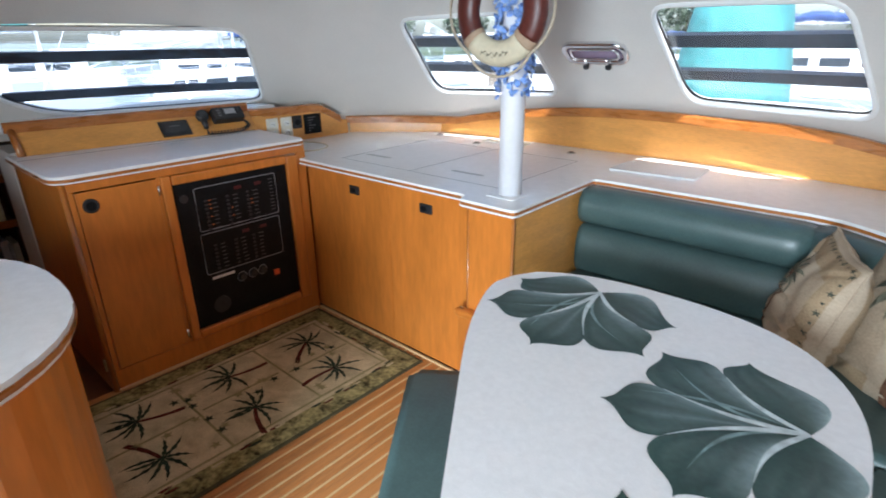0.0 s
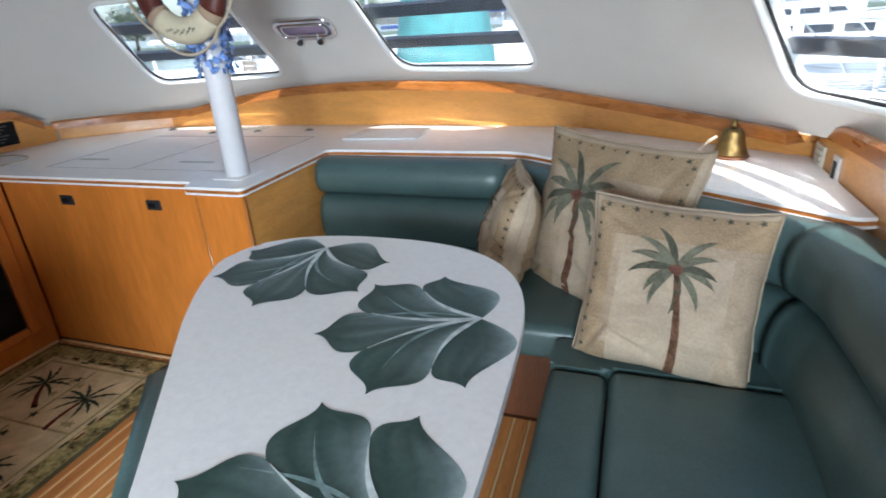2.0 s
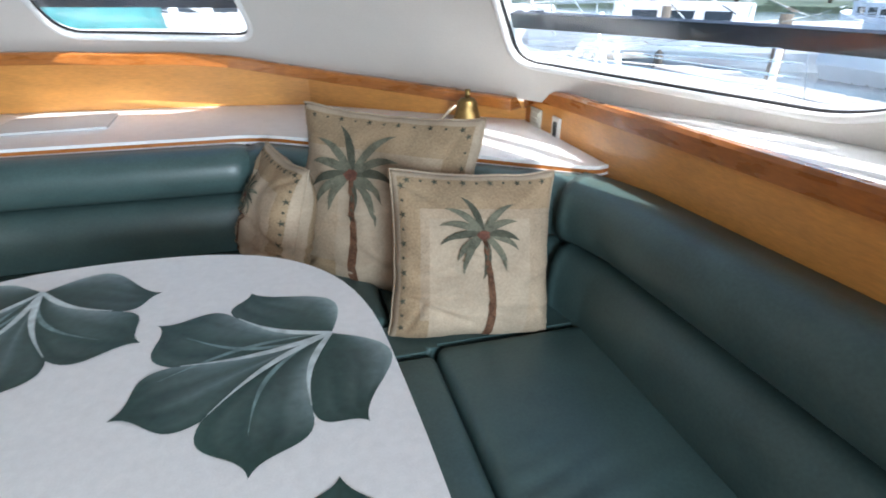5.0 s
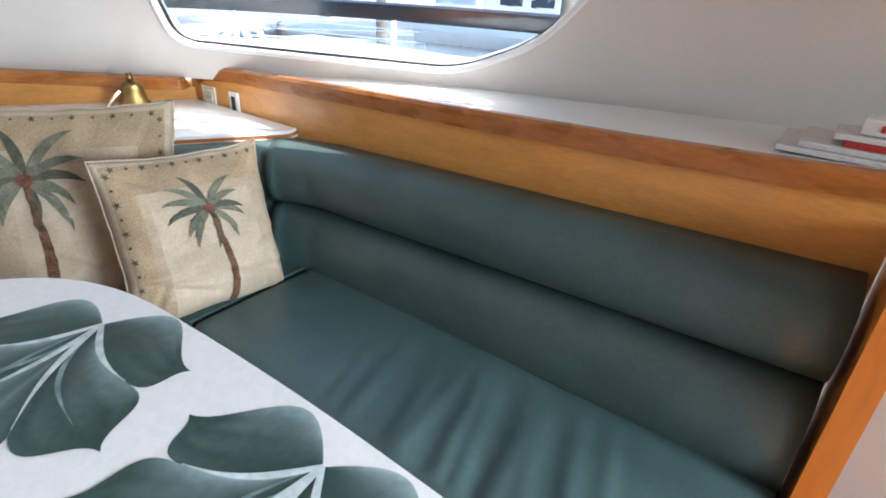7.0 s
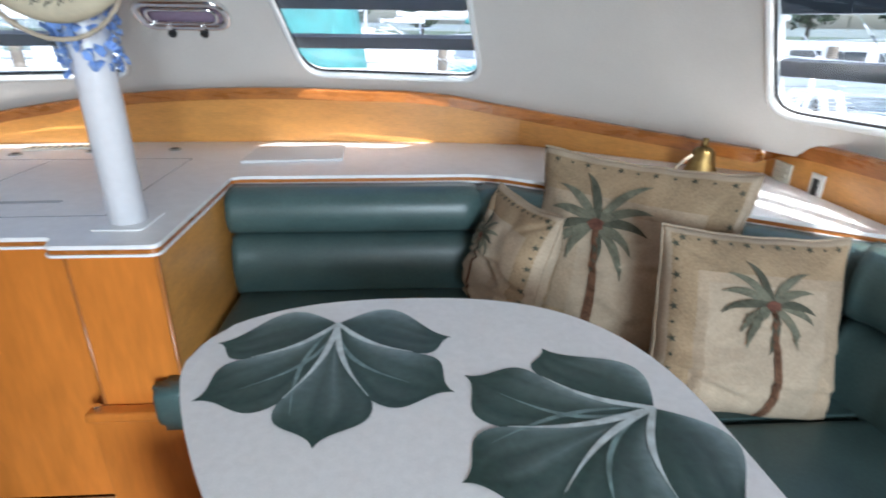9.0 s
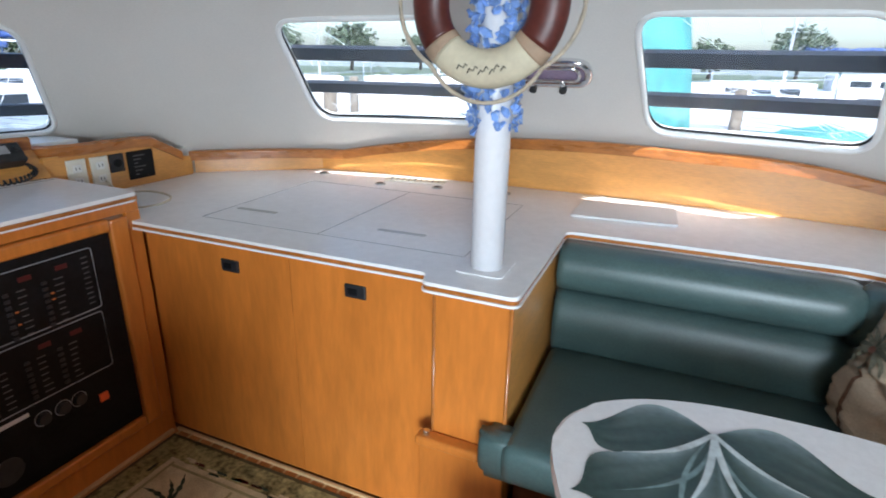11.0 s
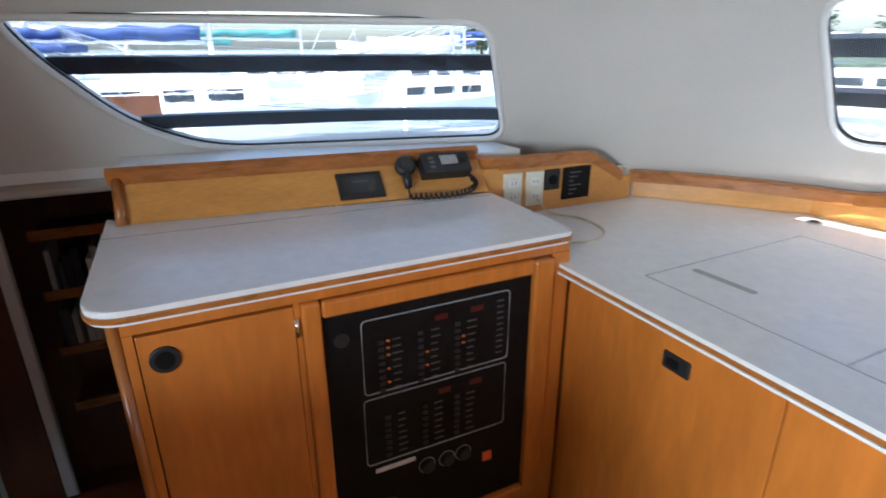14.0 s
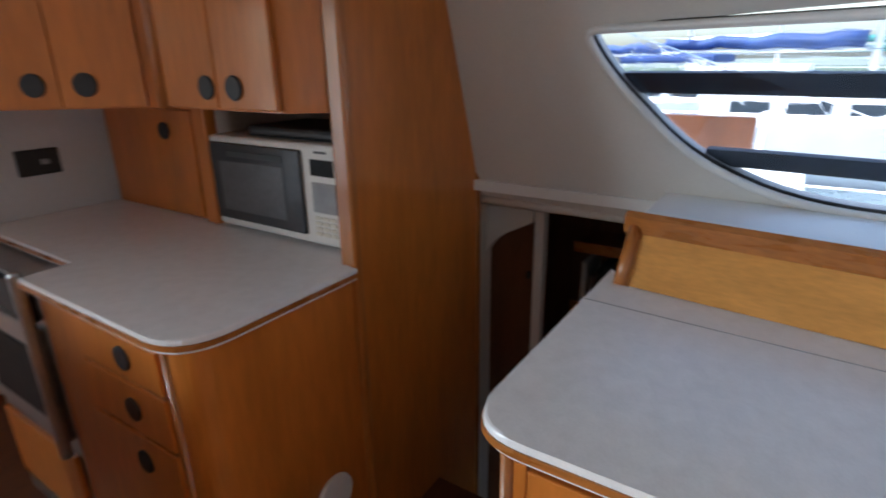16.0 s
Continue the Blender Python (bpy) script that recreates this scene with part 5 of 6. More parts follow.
part("coiled_lead", tube(bmesh.new(), coil, 0.0042, 5), BLACKPLASTIC, mic, "coiled black lead", True)
part("bracket", disc(bmesh.new(), on_board(0.995 + 0.1, 1.005, 0.003), (0.76, 0, 0.64), 0.005, 0.006, 10), BLACKPLASTIC, board, "tiny screw")

# ---- brass bell ----
bell = thing("brass_bell", "small aged brass ship's bell on the corner of the worktop", "bell")
bm = bmesh.new()
rings = []
for r, z in ((0.062, 0.0), (0.064, 0.008), (0.054, 0.03), (0.046, 0.06), (0.042, 0.085), (0.03, 0.1), (0.008, 0.106)):
    rings.append([bm.verts.new((1.0 + r * math.cos(k / 24 * math.tau), 2.30 + r * math.sin(k / 24 * math.tau), TOP + 0.012 + z)) for k in range(24)])
for a, b in zip(rings, rings[1:]):
    for k in range(24):
        bm.faces.new((a[k], a[(k + 1) % 24], b[(k + 1) % 24], b[k]))
bm.faces.new(rings[-1])
bm.faces.new(rings[0][::-1])
part("body", bm, BRASS, bell, "", True)
part("crown", tube(bmesh.new(), [(1.0, 2.3, TOP + 0.115), (1.0, 2.3, TOP + 0.15)], 0.012, 10), BRASS, bell, "", True)
part("base", disc(bmesh.new(), (1.0, 2.30, TOP + 0.006), (0, 0, 1), 0.07, 0.011, 24, 0.003), DARKWOOD, bell, "dark wooden base")
part("lanyard", tube(bmesh.new(), bend([(0.94, 2.27, TOP + 0.09), (0.9, 2.27, TOP + 0.06), (0.87, 2.29, TOP + 0.012)], 10), 0.006, 6), ROPE, bell, "", True)

# ---- magazines on the starboard shelf ----
rng = random.Random(2)
for k, (y0, y1, x0, x1, mat) in enumerate(((-0.22, 0.02, 1.36, 1.56, PAPER), (-0.21, -0.02, 1.37, 1.55, PAPER), (-0.19, -0.1, 1.38, 1.46, REDPRINT), (-0.2, -0.08, 1.385, 1.5, PAPER))):
    z = 1.134 + 0.013 * k
    mg = thing("magazine", "stacked glossy paper on the white shelf" if mat is PAPER else "red covered booklet in the stack on the shelf", "magazine", group="papers on the shelf")
    part("paper_block", boxed((x0, y0, z), (x1, y1, z + 0.0122), 0.002), mat, mg)
tin = thing("small_box", "small red and white box on top of the papers", "box")
part("body", boxed((1.40, -0.19, 1.1865), (1.47, -0.12, 1.2215), 0.004), PAPER, tin)
part("band", boxed((1.398, -0.192, 1.1965), (1.472, -0.155, 1.2115), 0.002), REDPRINT, tin, "red band")

# ---- galley ----
GZ = 0.977
gt = thing("galley_worktop", "grey white laminate galley worktop with rounded corner", "worktop")
gpts = rounded([(-2.31, -1.02), (-2.31, -0.245), (-2.868, -0.245), (-2.868, -0.31), (-3.35, -0.31), (-3.35, -1.745), (-2.46, -1.745), (-2.46, -1.02)], [0, 0.14, 0, 0, 0, 0, 0, 0], 10)
part("slab", prism(bmesh.new(), gpts, GZ - 0.014, GZ, 0.006, 2, True), LAMINATE, gt)
part("wood_edge", prism(bmesh.new(), inset(gpts, -0.003), GZ - 0.028, GZ - 0.0145, 0), TRIM, gt, "varnished wood edge strip")
part("under_edge", prism(bmesh.new(), inset(gpts, 0.003), GZ - 0.036, GZ - 0.0285, 0), LAMINATE, gt, "white lower edge strip")
gc = thing("galley_cabinet", "cherry veneer galley cabinet with a stack of drawers", "cabinet")
part("body", prism(bmesh.new(), rounded([(-2.35, -1.03), (-2.35, -0.27), (-2.868, -0.27), (-2.868, -1.03)], [0, 0.09, 0, 0], 8), SOLE - 0.5, GZ - 0.037, 0), WOOD, gc)
part("corner_trim", tube(bmesh.new(), [(-2.352, -0.375, SOLE - 0.5), (-2.352, -0.375, GZ - 0.038)], 0.012, 8), TRIM_UPRIGHT, gc, "rounded darker bead", True)
for z0, z1 in ((0.79, 0.91), (0.625, 0.775), (0.20, 0.61)):
    dr = part("drawer_front", boxed((-2.352, -0.80, z0), (-2.338, -0.40, z1), 0.004), WOOD, gc)
    part("finger_ring", disc(bmesh.new(), (-2.336, -0.56, (z0 + z1) / 2 if z1 - z0 < 0.2 else z1 - 0.075), (1, 0, 0), 0.034, 0.010, 24, 0.003), BLACKPLASTIC, dr, "black round finger pull")
    part("rail", boxed((-2.352, -0.80, z0 - 0.013), (-2.343, -0.40, z0 - 0.003), 0.002), TRIM, gc, "darker rail")
plate = thing("round_cover_plate", "white round plastic cover on the galley end", "cover")
part("disc", disc(bmesh.new(), (-2.715, -0.262, 0.262), (0, 1, 0), 0.075, 0.014, 32, 0.005), MWWHITE, plate)

bulk = thing("tall_bulkhead", "tall cherry veneer bulkhead panel beside the galley", "panel")
part("panel", boxed((-3.60, -0.305, -0.9), (-2.90, -0.27, 2.05), 0.002), WOOD, bulk)
part("edge_post", boxed((-2.90, -0.31, -0.9), (-2.868, -0.25, 2.05), 0.010, 3), TRIM_UPRIGHT, bulk, "darker rounded edge post")
part("outer_post", boxed((-3.63, -0.31, -0.9), (-3.60, -0.262, 1.2), 0.008, 2), TRIM_UPRIGHT, bulk, "darker edge post")

mw = thing("microwave_oven", "white microwave oven with dark door standing on the galley worktop", "microwave")
MX = -2.93
part("case", boxed((-3.30, -0.96, GZ + 0.015), (MX, -0.33, 1.31), 0.014, 3), MWWHITE, mw)
dr = part("door", boxed((MX - 0.004, -0.945, GZ + 0.045), (MX + 0.012, -0.50, 1.29), 0.006, 2), SMOKED, mw, "dark door")
part("door_window", boxed((MX + 0.011, -0.90, GZ + 0.08), (MX + 0.0135, -0.58, 1.23), 0.002), material("grey_mesh_window", (0.10, 0.10, 0.105), 0.25, vary=0.1, scale=8, bump=0), dr, "grey mesh window")
part("door_strip", boxed((MX + 0.011, -0.85, 1.245), (MX + 0.014, -0.58, 1.265), 0.001), BLACKPLASTIC, dr, "black vent strip")
part("display", boxed((MX - 0.002, -0.465, 1.215), (MX + 0.004, -0.37, 1.265), 0.002), BLACK, mw, "black display")
part("keypad", boxed((MX - 0.002, -0.465, 1.10), (MX + 0.003, -0.365, 1.195), 0.002), GREY, mw, "grey keypad")
for r in range(4):
    for c in range(3):
        part("key", boxed((MX - 0.002, -0.462 + 0.032 * c, 1.025 + 0.017 * r), (MX + 0.004, -0.437 + 0.032 * c, 1.037 + 0.017 * r), 0.002), WHITEPLASTIC, mw)
part("brand_strip", boxed((MX - 0.001, -0.445, 1.283), (MX + 0.002, -0.395, 1.29), 0), DIMGREY, mw, "small grey print")
for y in (-0.92, -0.38):
    part("foot", disc(bmesh.new(), (-3.0, y, GZ + 0.008), (0, 0, 1), 0.015, 0.0155, 12), BLACKPLASTIC, mw)
tray = thing("dark_tray", "black tray lying on top of the microwave", "tray")
part("tray", boxed((-3.25, -0.8, 1.3105), (-2.97, -0.36, 1.345), 0.012, 2), BLACKPLASTIC, tray)

UZ = 1.41
uc = thing("upper_cabinet", "cherry veneer upper cabinet over the microwave with two doors", "cabinet")
part("body", prism(bmesh.new(), rounded([(-3.3, -0.3205), (-2.90, -0.3205), (-2.87, -0.312), (-2.80, -0.40), (-2.80, -0.93), (-3.3, -0.93)], [0, 0, 0.0, 0.04, 0, 0], 6), UZ, 2.05, 0), WOOD, uc)
for y0, y1, ky in ((-0.92, -0.66, -0.70), (-0.655, -0.41, -0.575)):
    d1 = part("door", boxed((-2.80, y0, UZ + 0.005), (-2.782, y1, 2.04), 0.005), WOOD, uc)
    part("finger_ring", disc(bmesh.new(), (-2.778, ky, 1.475), (1, 0, 0), 0.034, 0.010, 24, 0.003), BLACKPLASTIC, d1, "black round finger pull")
uc2 = thing("upper_cabinet", "cherry veneer corner upper cabinet with two doors", "cabinet")
A, B = Vector((-2.79, -0.94)), Vector((-2.40, -1.42))
dd = (B - A).normalized()
nn = Vector((-dd.y, dd.x))
nn = nn if nn.y > 0 else -nn
part("body", prism(bmesh.new(), [tuple(A), tuple(B), (-2.40, -1.74), (-3.3, -1.74), (-3.3, -0.94)], UZ + 0.002, 2.05, 0), WOOD, uc2)
L = (B - A).length
for s0, s1, ks in ((0.05, 0.295, 0.22), (0.30, L - 0.005, 0.37)):
    q = [A + dd * s0, A + dd * s1, A + dd * s1 + nn * 0.018, A + dd * s0 + nn * 0.018]
    d1 = part("door", prism(bmesh.new(), [tuple(v) for v in q], UZ + 0.006, 2.04, 0.003), WOOD, uc2)
    c = A + dd * ks + nn * 0.021
    part("finger_ring", disc(bmesh.new(), (c.x, c.y, 1.485), (nn.x, nn.y, 0), 0.036, 0.010, 24, 0.003), BLACKPLASTIC, d1, "black round finger pull")
part("corner_post", tube(bmesh.new(), [(-2.785, -0.937, UZ), (-2.785, -0.937, 2.05)], 0.018, 8), TRIM_UPRIGHT, uc2, "darker corner post", True)
app = thing("appliance_locker", "cherry veneer locker door under the upper cabinets", "cabinet")
part("front", boxed((-2.99, -1.72, GZ + 0.001), (-2.965, -1.06, UZ), 0.002), WOOD, app)
d1 = part("door", boxed((-2.966, -1.6, GZ + 0.01), (-2.952, -1.09, 1.385), 0.004), WOOD, app)
part("finger_ring", disc(bmesh.new(), (-2.948, -1.26, 1.305), (1, 0, 0), 0.032, 0.010, 24, 0.003), BLACKPLASTIC, d1, "black round finger pull")
part("post", boxed((-2.99, -1.055, GZ + 0.001), (-2.94, -0.985, UZ), 0.006), WOOD, app)
tagged(part("wall_galley", boxed((-3.3, -1.80, GZ - 0.2), (-1.9, -1.75, UZ + 0.3), 0), WALLWHITE), "white galley wall panel behind the worktop", "wall", kind="structure")
gv = thing("black_wall_socket", "black socket plate on the white galley wall", "socket")
part("plate", boxed((-2.77, -1.75, 1.135), (-2.62, -1.735, 1.235), 0.005), BLACKPLASTIC, gv)
part("lever", boxed((-2.73, -1.738, 1.175), (-2.70, -1.728, 1.195), 0.003), GREY, gv, "pale lever")

st = thing("galley_stove", "stainless steel galley oven with towel bar", "stove")
part("body", boxed((-2.88, -1.70, -0.3), (-2.36, -1.06, 0.93), 0.006), STEEL, st)
od = part("oven_door", boxed((-2.36, -1.66, 0.36), (-2.335, -1.09, 0.78), 0.010, 2), STEEL, st)
part("oven_window", boxed((-2.336, -1.58, 0.43), (-2.331, -1.17, 0.70), 0.004), BLACK, od, "black oven window")
part("control_strip", boxed((-2.36, -1.66, 0.80), (-2.335, -1.09, 0.92), 0.006), BLACKPLASTIC, st, "black control strip")
part("guard_bar", boxed((-2.335, -1.085, 0.33), (-2.30, -1.05, 0.985), 0.012, 2), STEEL, st, "curved steel guard bar")
part("lower_door", boxed((-2.36, -1.66, 0.0), (-2.34, -1.09, 0.30), 0.006), WOOD, st, "cherry veneer lower door")

pen = thing("galley_peninsula", "galley peninsula with round white top and curved veneer side", "counter")
PZ = 0.94
el = []
for k in range(48):
    a = k / 48 * math.tau
    c, s = math.cos(a), math.sin(a)
    el.append((-1.36 + 0.56 * math.copysign(abs(c) ** 0.85, c), -0.42 + 0.575 * math.copysign(abs(s) ** 0.85, s)))
pl = [(x, y) for x, y in el if y > -0.42 - 1e-6] + [(-1.92, -1.5), (-0.80, -1.5)]
part("slab", prism(bmesh.new(), pl, PZ - 0.014, PZ, 0.006, 2, True), LAMINATE, pen, "white laminate")
part("wood_edge", prism(bmesh.new(), inset(pl, -0.003), PZ - 0.030, PZ - 0.0145, 0), TRIM, pen, "varnished wood edge strip")
part("under_edge", prism(bmesh.new(), inset(pl, 0.003), PZ - 0.042, PZ - 0.0305, 0), LAMINATE, pen, "white lower edge strip")
part("side", prism(bmesh.new(), inset(pl, 0.03), SOLE, PZ - 0.043, 0), WOOD, pen)
cc = (-1.42, -0.15)
part("round_inlay", tube(bmesh.new(), [(cc[0] + 0.15 * math.cos(k / 40 * math.tau), cc[1] + 0.15 * math.sin(k / 40 * math.tau), PZ) for k in range(40)], 0.0016, 4, True), GREY, pen, "thin round lid seam")

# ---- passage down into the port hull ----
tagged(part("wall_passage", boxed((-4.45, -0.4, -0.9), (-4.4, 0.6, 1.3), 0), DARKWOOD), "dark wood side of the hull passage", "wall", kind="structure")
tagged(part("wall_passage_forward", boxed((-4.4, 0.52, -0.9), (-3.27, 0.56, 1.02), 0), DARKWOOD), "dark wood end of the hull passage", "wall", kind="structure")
tagged(part("wall_passage_aft", boxed((-4.4, -0.42, -0.9), (-3.64, -0.38, 1.3), 0), LINER), "cream end of the hull passage", "wall", kind="structure")
tagged(part("ceiling_passage", boxed((-4.45, -0.42, 1.03), (-3.66, 0.56, 1.06), 0), LINER), "cream soffit over the hull passage", "ceiling", kind="structure")
lip = bmesh.new()
tube(lip, [(-3.64, -0.29, 1.015), (-3.645, 0.1, 1.015), (-3.64, 0.44, 1.015)], 0.02, 10)
tagged(part("trim", lip, LINER, None, "", True), "rounded cream lip under the cabin side", "trim", kind="structure")
hd = thing("hull_door", "dark wooden passage door with rounded top in a cream frame", "door")
bm = bmesh.new()
pts = rounded([(-0.34, -0.88), (-0.10, -0.88), (-0.10, 0.90), (-0.34, 0.78)], [0, 0, 0.02, 0.10], 6)
v = [[bm.verts.new((-3.79 - d, y, z)) for y, z in pts] for d in (0, 0.03)]
bm.faces.new(v[0])
bm.faces.new(v[1][::-1])
for i in range(len(pts)):
    j = (i + 1) % len(pts)
    bm.faces.new((v[0][i], v[0][j], v[1][j], v[1][i]))
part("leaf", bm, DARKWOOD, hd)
bm = bmesh.new()
head = rounded([(-0.32, 0.60), (-0.30, 0.80), (-0.09, 0.915), (-0.086, 1.019), (-0.375, 1.019), (-0.375, 0.60)], [0, 0.12, 0, 0, 0, 0], 8)
v = [[bm.verts.new((-3.745 - d, y, z)) for y, z in head] for d in (0, 0.04)]
bm.faces.new(v[0])
bm.faces.new(v[1][::-1])
for i in range(len(head)):
    j = (i + 1) % len(head)
    bm.faces.new((v[0][i], v[0][j], v[1][j], v[1][i]))
part("frame_head", bm, LINER, hd, "cream frame head with a rounded corner")
part("frame_post", boxed((-3.80, -0.38, -0.9), (-3.70, -0.30, 1.02), 0.012, 2), LINER, hd, "cream frame post")
part("frame_post", boxed((-3.80, -0.085, -0.9), (-3.75, -0.04, 1.02), 0.008, 2), LINER, hd, "cream frame post")
part("latch", boxed((-3.775, -0.115, 0.66), (-3.755, -0.10, 0.69), 0.002), BLACKPLASTIC, hd, "black latch")
bs = thing("bookshelf", "dark wooden bookshelf in the hull passage with books", "bookshelf")
for z in (0.72, 0.42, 0.12, -0.2):
    part("shelf", boxed((-4.4, -0.03, z - 0.02), (-4.1, 0.51, z), 0.003), DARKWOOD, bs)
    part("fiddle", boxed((-4.1, -0.03, z - 0.02), (-4.085, 0.51, z + 0.03), 0.003), TRIM, bs, "varnished fiddle rail")
rng = random.Random(8)
for z in (0.42, 0.12):
    y = 0.0
    while y < 0.46:
        w = rng.uniform(0.02, 0.045)
        h = rng.uniform(0.15, 0.22)
        bk = thing("book", "upright book on the passage shelf", "book", group="books on the passage shelf")
        part("cover", boxed((-4.35, y, z + 0.0005), (-4.13, y + w - 0.003, z + h), 0.003), rng.choice([PAPER, PAPER, WHITEPLASTIC, BLACKPLASTIC, DIMGREY]), bk)
        y += w + (0.02 if rng.random() < 0.2 else 0)

tagged(part("baseboard", boxed((XN + 0.001, 0.46, SOLE), (XN + 0.018, 1.68, SOLE + 0.012), 0.003), HOLLY), "pale holly strip at the foot of the chart cabinet", "trim", kind="structure")
tagged(part("baseboard", boxed((XN + 0.019, YF - 0.016, SOLE), (-1.16, YF - 0.001, SOLE + 0.012), 0.003), HOLLY), "pale holly strip at the foot of the locker", "trim", kind="structure")

# ---- rug ----
rug = thing("palm_rug", "beige and olive palm tree rug on the teak sole", "rug")
RX0, RX1, RY0, RY1, RZ = -2.405, -1.455, 0.02, 1.66, SOLE + 0.003
part("binding", boxed((RX0, RY0, RZ), (RX1, RY1, RZ + 0.008), 0.002), RUGBIND, rug, "dark bound edge")
part("border", boxed((RX0 + 0.018, RY0 + 0.018, RZ + 0.0082), (RX1 - 0.018, RY1 - 0.018, RZ + 0.0102), 0), RUGEDGE, rug, "mottled olive border")
part("field", boxed((RX0 + 0.125, RY0 + 0.125, RZ + 0.0104), (RX1 - 0.125, RY1 - 0.125, RZ + 0.0116), 0), RUG, rug, "beige field")
rng = random.Random(21)
fx0, fx1, fy0, fy1 = RX0 + 0.125, RX1 - 0.125, RY0 + 0.125, RY1 - 0.125
RT2 = RZ + 0.012
for k in range(90):
    t = rng.random()
    side = k % 4
    a = rng.uniform(-0.018, 0.018)
    p = [(fx0 - 0.01 + a, fy0 + t * (fy1 - fy0)), (fx1 + 0.01 + a, fy0 + t * (fy1 - fy0)), (fx0 + t * (fx1 - fx0), fy0 - 0.01 + a), (fx0 + t * (fx1 - fx0), fy1 + 0.01 + a)][side]
    d = (0.006, 0.028) if side < 2 else (0.028, 0.006)
    part("border_fleck", prism(bmesh.new(), rounded([(p[0] - d[0], p[1] - d[1]), (p[0] + d[0], p[1] - d[1] * 0.6), (p[0] + d[0] * 0.6, p[1] + d[1]), (p[0] - d[0], p[1] + d[1] * 0.7)], 0.004, 2), RZ + 0.0103, RT2 + 0.0006, 0), rng.choice([RUGRED, RUG, RUGPALM]), rug)
lines = [((fx0 + 0.03, fy0 + 0.02), (fx0 + 0.03, fy1 - 0.02)), ((fx1 - 0.03, fy0 + 0.02), (fx1 - 0.03, fy1 - 0.02)), ((fx0 + 0.03, fy1 - 0.03), (fx1 - 0.03, fy1 - 0.03)), ((fx0 + 0.03, fy0 + 0.03), (fx1 - 0.03, fy0 + 0.03)),
         (((fx0 + fx1) / 2 + 0.02, fy1 - 0.42), ((fx0 + fx1) / 2 + 0.02, fy1 - 0.05)), ((fx0 + 0.04, fy1 - 0.44), (fx1 - 0.04, fy1 - 0.44)), ((fx0 + 0.04, fy1 - 0.90), (fx1 - 0.04, fy1 - 0.90)), (((fx0 + fx1) / 2 - 0.02, fy1 - 0.87), ((fx0 + fx1) / 2 - 0.02, fy1 - 0.47)), (((fx0 + fx1) / 2, fy0 + 0.05), ((fx0 + fx1) / 2, fy1 - 0.93))]
for (ax, ay), (bx, by) in lines:
    part("woven_line", boxed((min(ax, bx) - 0.006, min(ay, by) - 0.006, RT2 - 0.0002), (max(ax, bx) + 0.006, max(ay, by) + 0.006, RT2 + 0.0008), 0), RUGLINE, rug, "khaki woven line")
flat = lambda a, b, lift: Vector((a, b, RT2 + 0.001 + lift))
xm = (fx0 + fx1) / 2
for px, py, ta in ((xm - 0.16, fy1 - 0.19, -60), (xm + 0.17, fy1 - 0.24, -100), (xm - 0.18, fy1 - 0.66, 70), (xm + 0.15, fy1 - 0.70, -30), (xm - 0.17, fy1 - 1.12, 60), (xm + 0.16, fy1 - 1.14, 190)):
    a = radians(ta)
    bm = bmesh.new()
    rows = []
    for k in range(7):
        t = k / 6
        c = Vector((px + math.cos(a + 0.2 * t) * 0.21 * t, py + math.sin(a + 0.2 * t) * 0.21 * t))
        w = 0.007 + 0.006 * t + 0.002 * (k % 2)
        o = Vector((-math.sin(a), math.cos(a))) * w
        rows.append([bm.verts.new(flat(c.x + o.x * e, c.y + o.y * e, 0.0002)) for e in (-1, 1)])
    for r0, r1 in zip(rows, rows[1:]):
        bm.faces.new((r0[0], r0[1], r1[1], r1[0]))
    part("rug_palm_trunk", bm, RUGRED, rug, "dark red palm trunk")
    for k in range(9):
        bm = bmesh.new()
        frond_strip(bm, (px, py), a + radians(50 + k * 32.5 + rng.uniform(-8, 8)), 0.15 + rng.uniform(-0.025, 0.02), 0.012, 0.0004 + k * 0.0001, 0.35, flat)
        part("rug_palm_frond", bm, RUGPALM, rug, "dark green palm frond")
for k in range(26):
    px, py = (xm + rng.uniform(-0.05, 0.05), fy0 + rng.uniform(0.05, fy1 - fy0 - 0.05)) if k % 2 else (fx0 + rng.uniform(0.06, fx1 - fx0 - 0.06), fy1 - rng.choice([0.44, 0.90]) + rng.uniform(-0.05, 0.05))
    bm = bmesh.new()
    m = 10
    bm.faces.new([bm.verts.new(flat(px + (0.028 if i % 2 else 0.012) * math.cos(i / m * math.tau), py + (0.028 if i % 2 else 0.012) * math.sin(i / m * math.tau), 0.0002)) for i in range(m)])
    part("rug_flower", bm, RUGLINE if k % 3 else RUGPALM, rug)

# ---- outside: water, docks, boats, trees ----
SEA = -1.35
WATER = material("harbour_water", (0.16, 0.21, 0.24), 0.12, vary=0.3, scale=0.8, stretch=(1, 1, 1), bump=0.6, fine=5)
HULL = material("white_boat_hull", (0.80, 0.81, 0.82), 0.3, vary=0.05, scale=1.5, bump=0.01)
NAVY = material("blue_canvas", (0.03, 0.07, 0.22), 0.7, vary=0.3, scale=3, bump=0.1, fine=30)
TEAL = material("green_canvas", (0.06, 0.25, 0.245), 0.75, vary=0.25, scale=3, bump=0.3, fine=20)
MASTM = material("pale_mast", (0.70, 0.70, 0.70), 0.35, vary=0.08, scale=2, bump=0)
DOCK = material("grey_dock_planks", (0.36, 0.34, 0.31), 0.8, vary=0.25, scale=2, bump=0.2)
PILING = material("weathered_piling", (0.16, 0.13, 0.10), 0.9, vary=0.3, scale=3, bump=0.3)
FOLIAGE = material("tree_foliage", (0.09, 0.125, 0.075), 0.8, vary=0.5, scale=1.5, bump=0.2, fine=8)
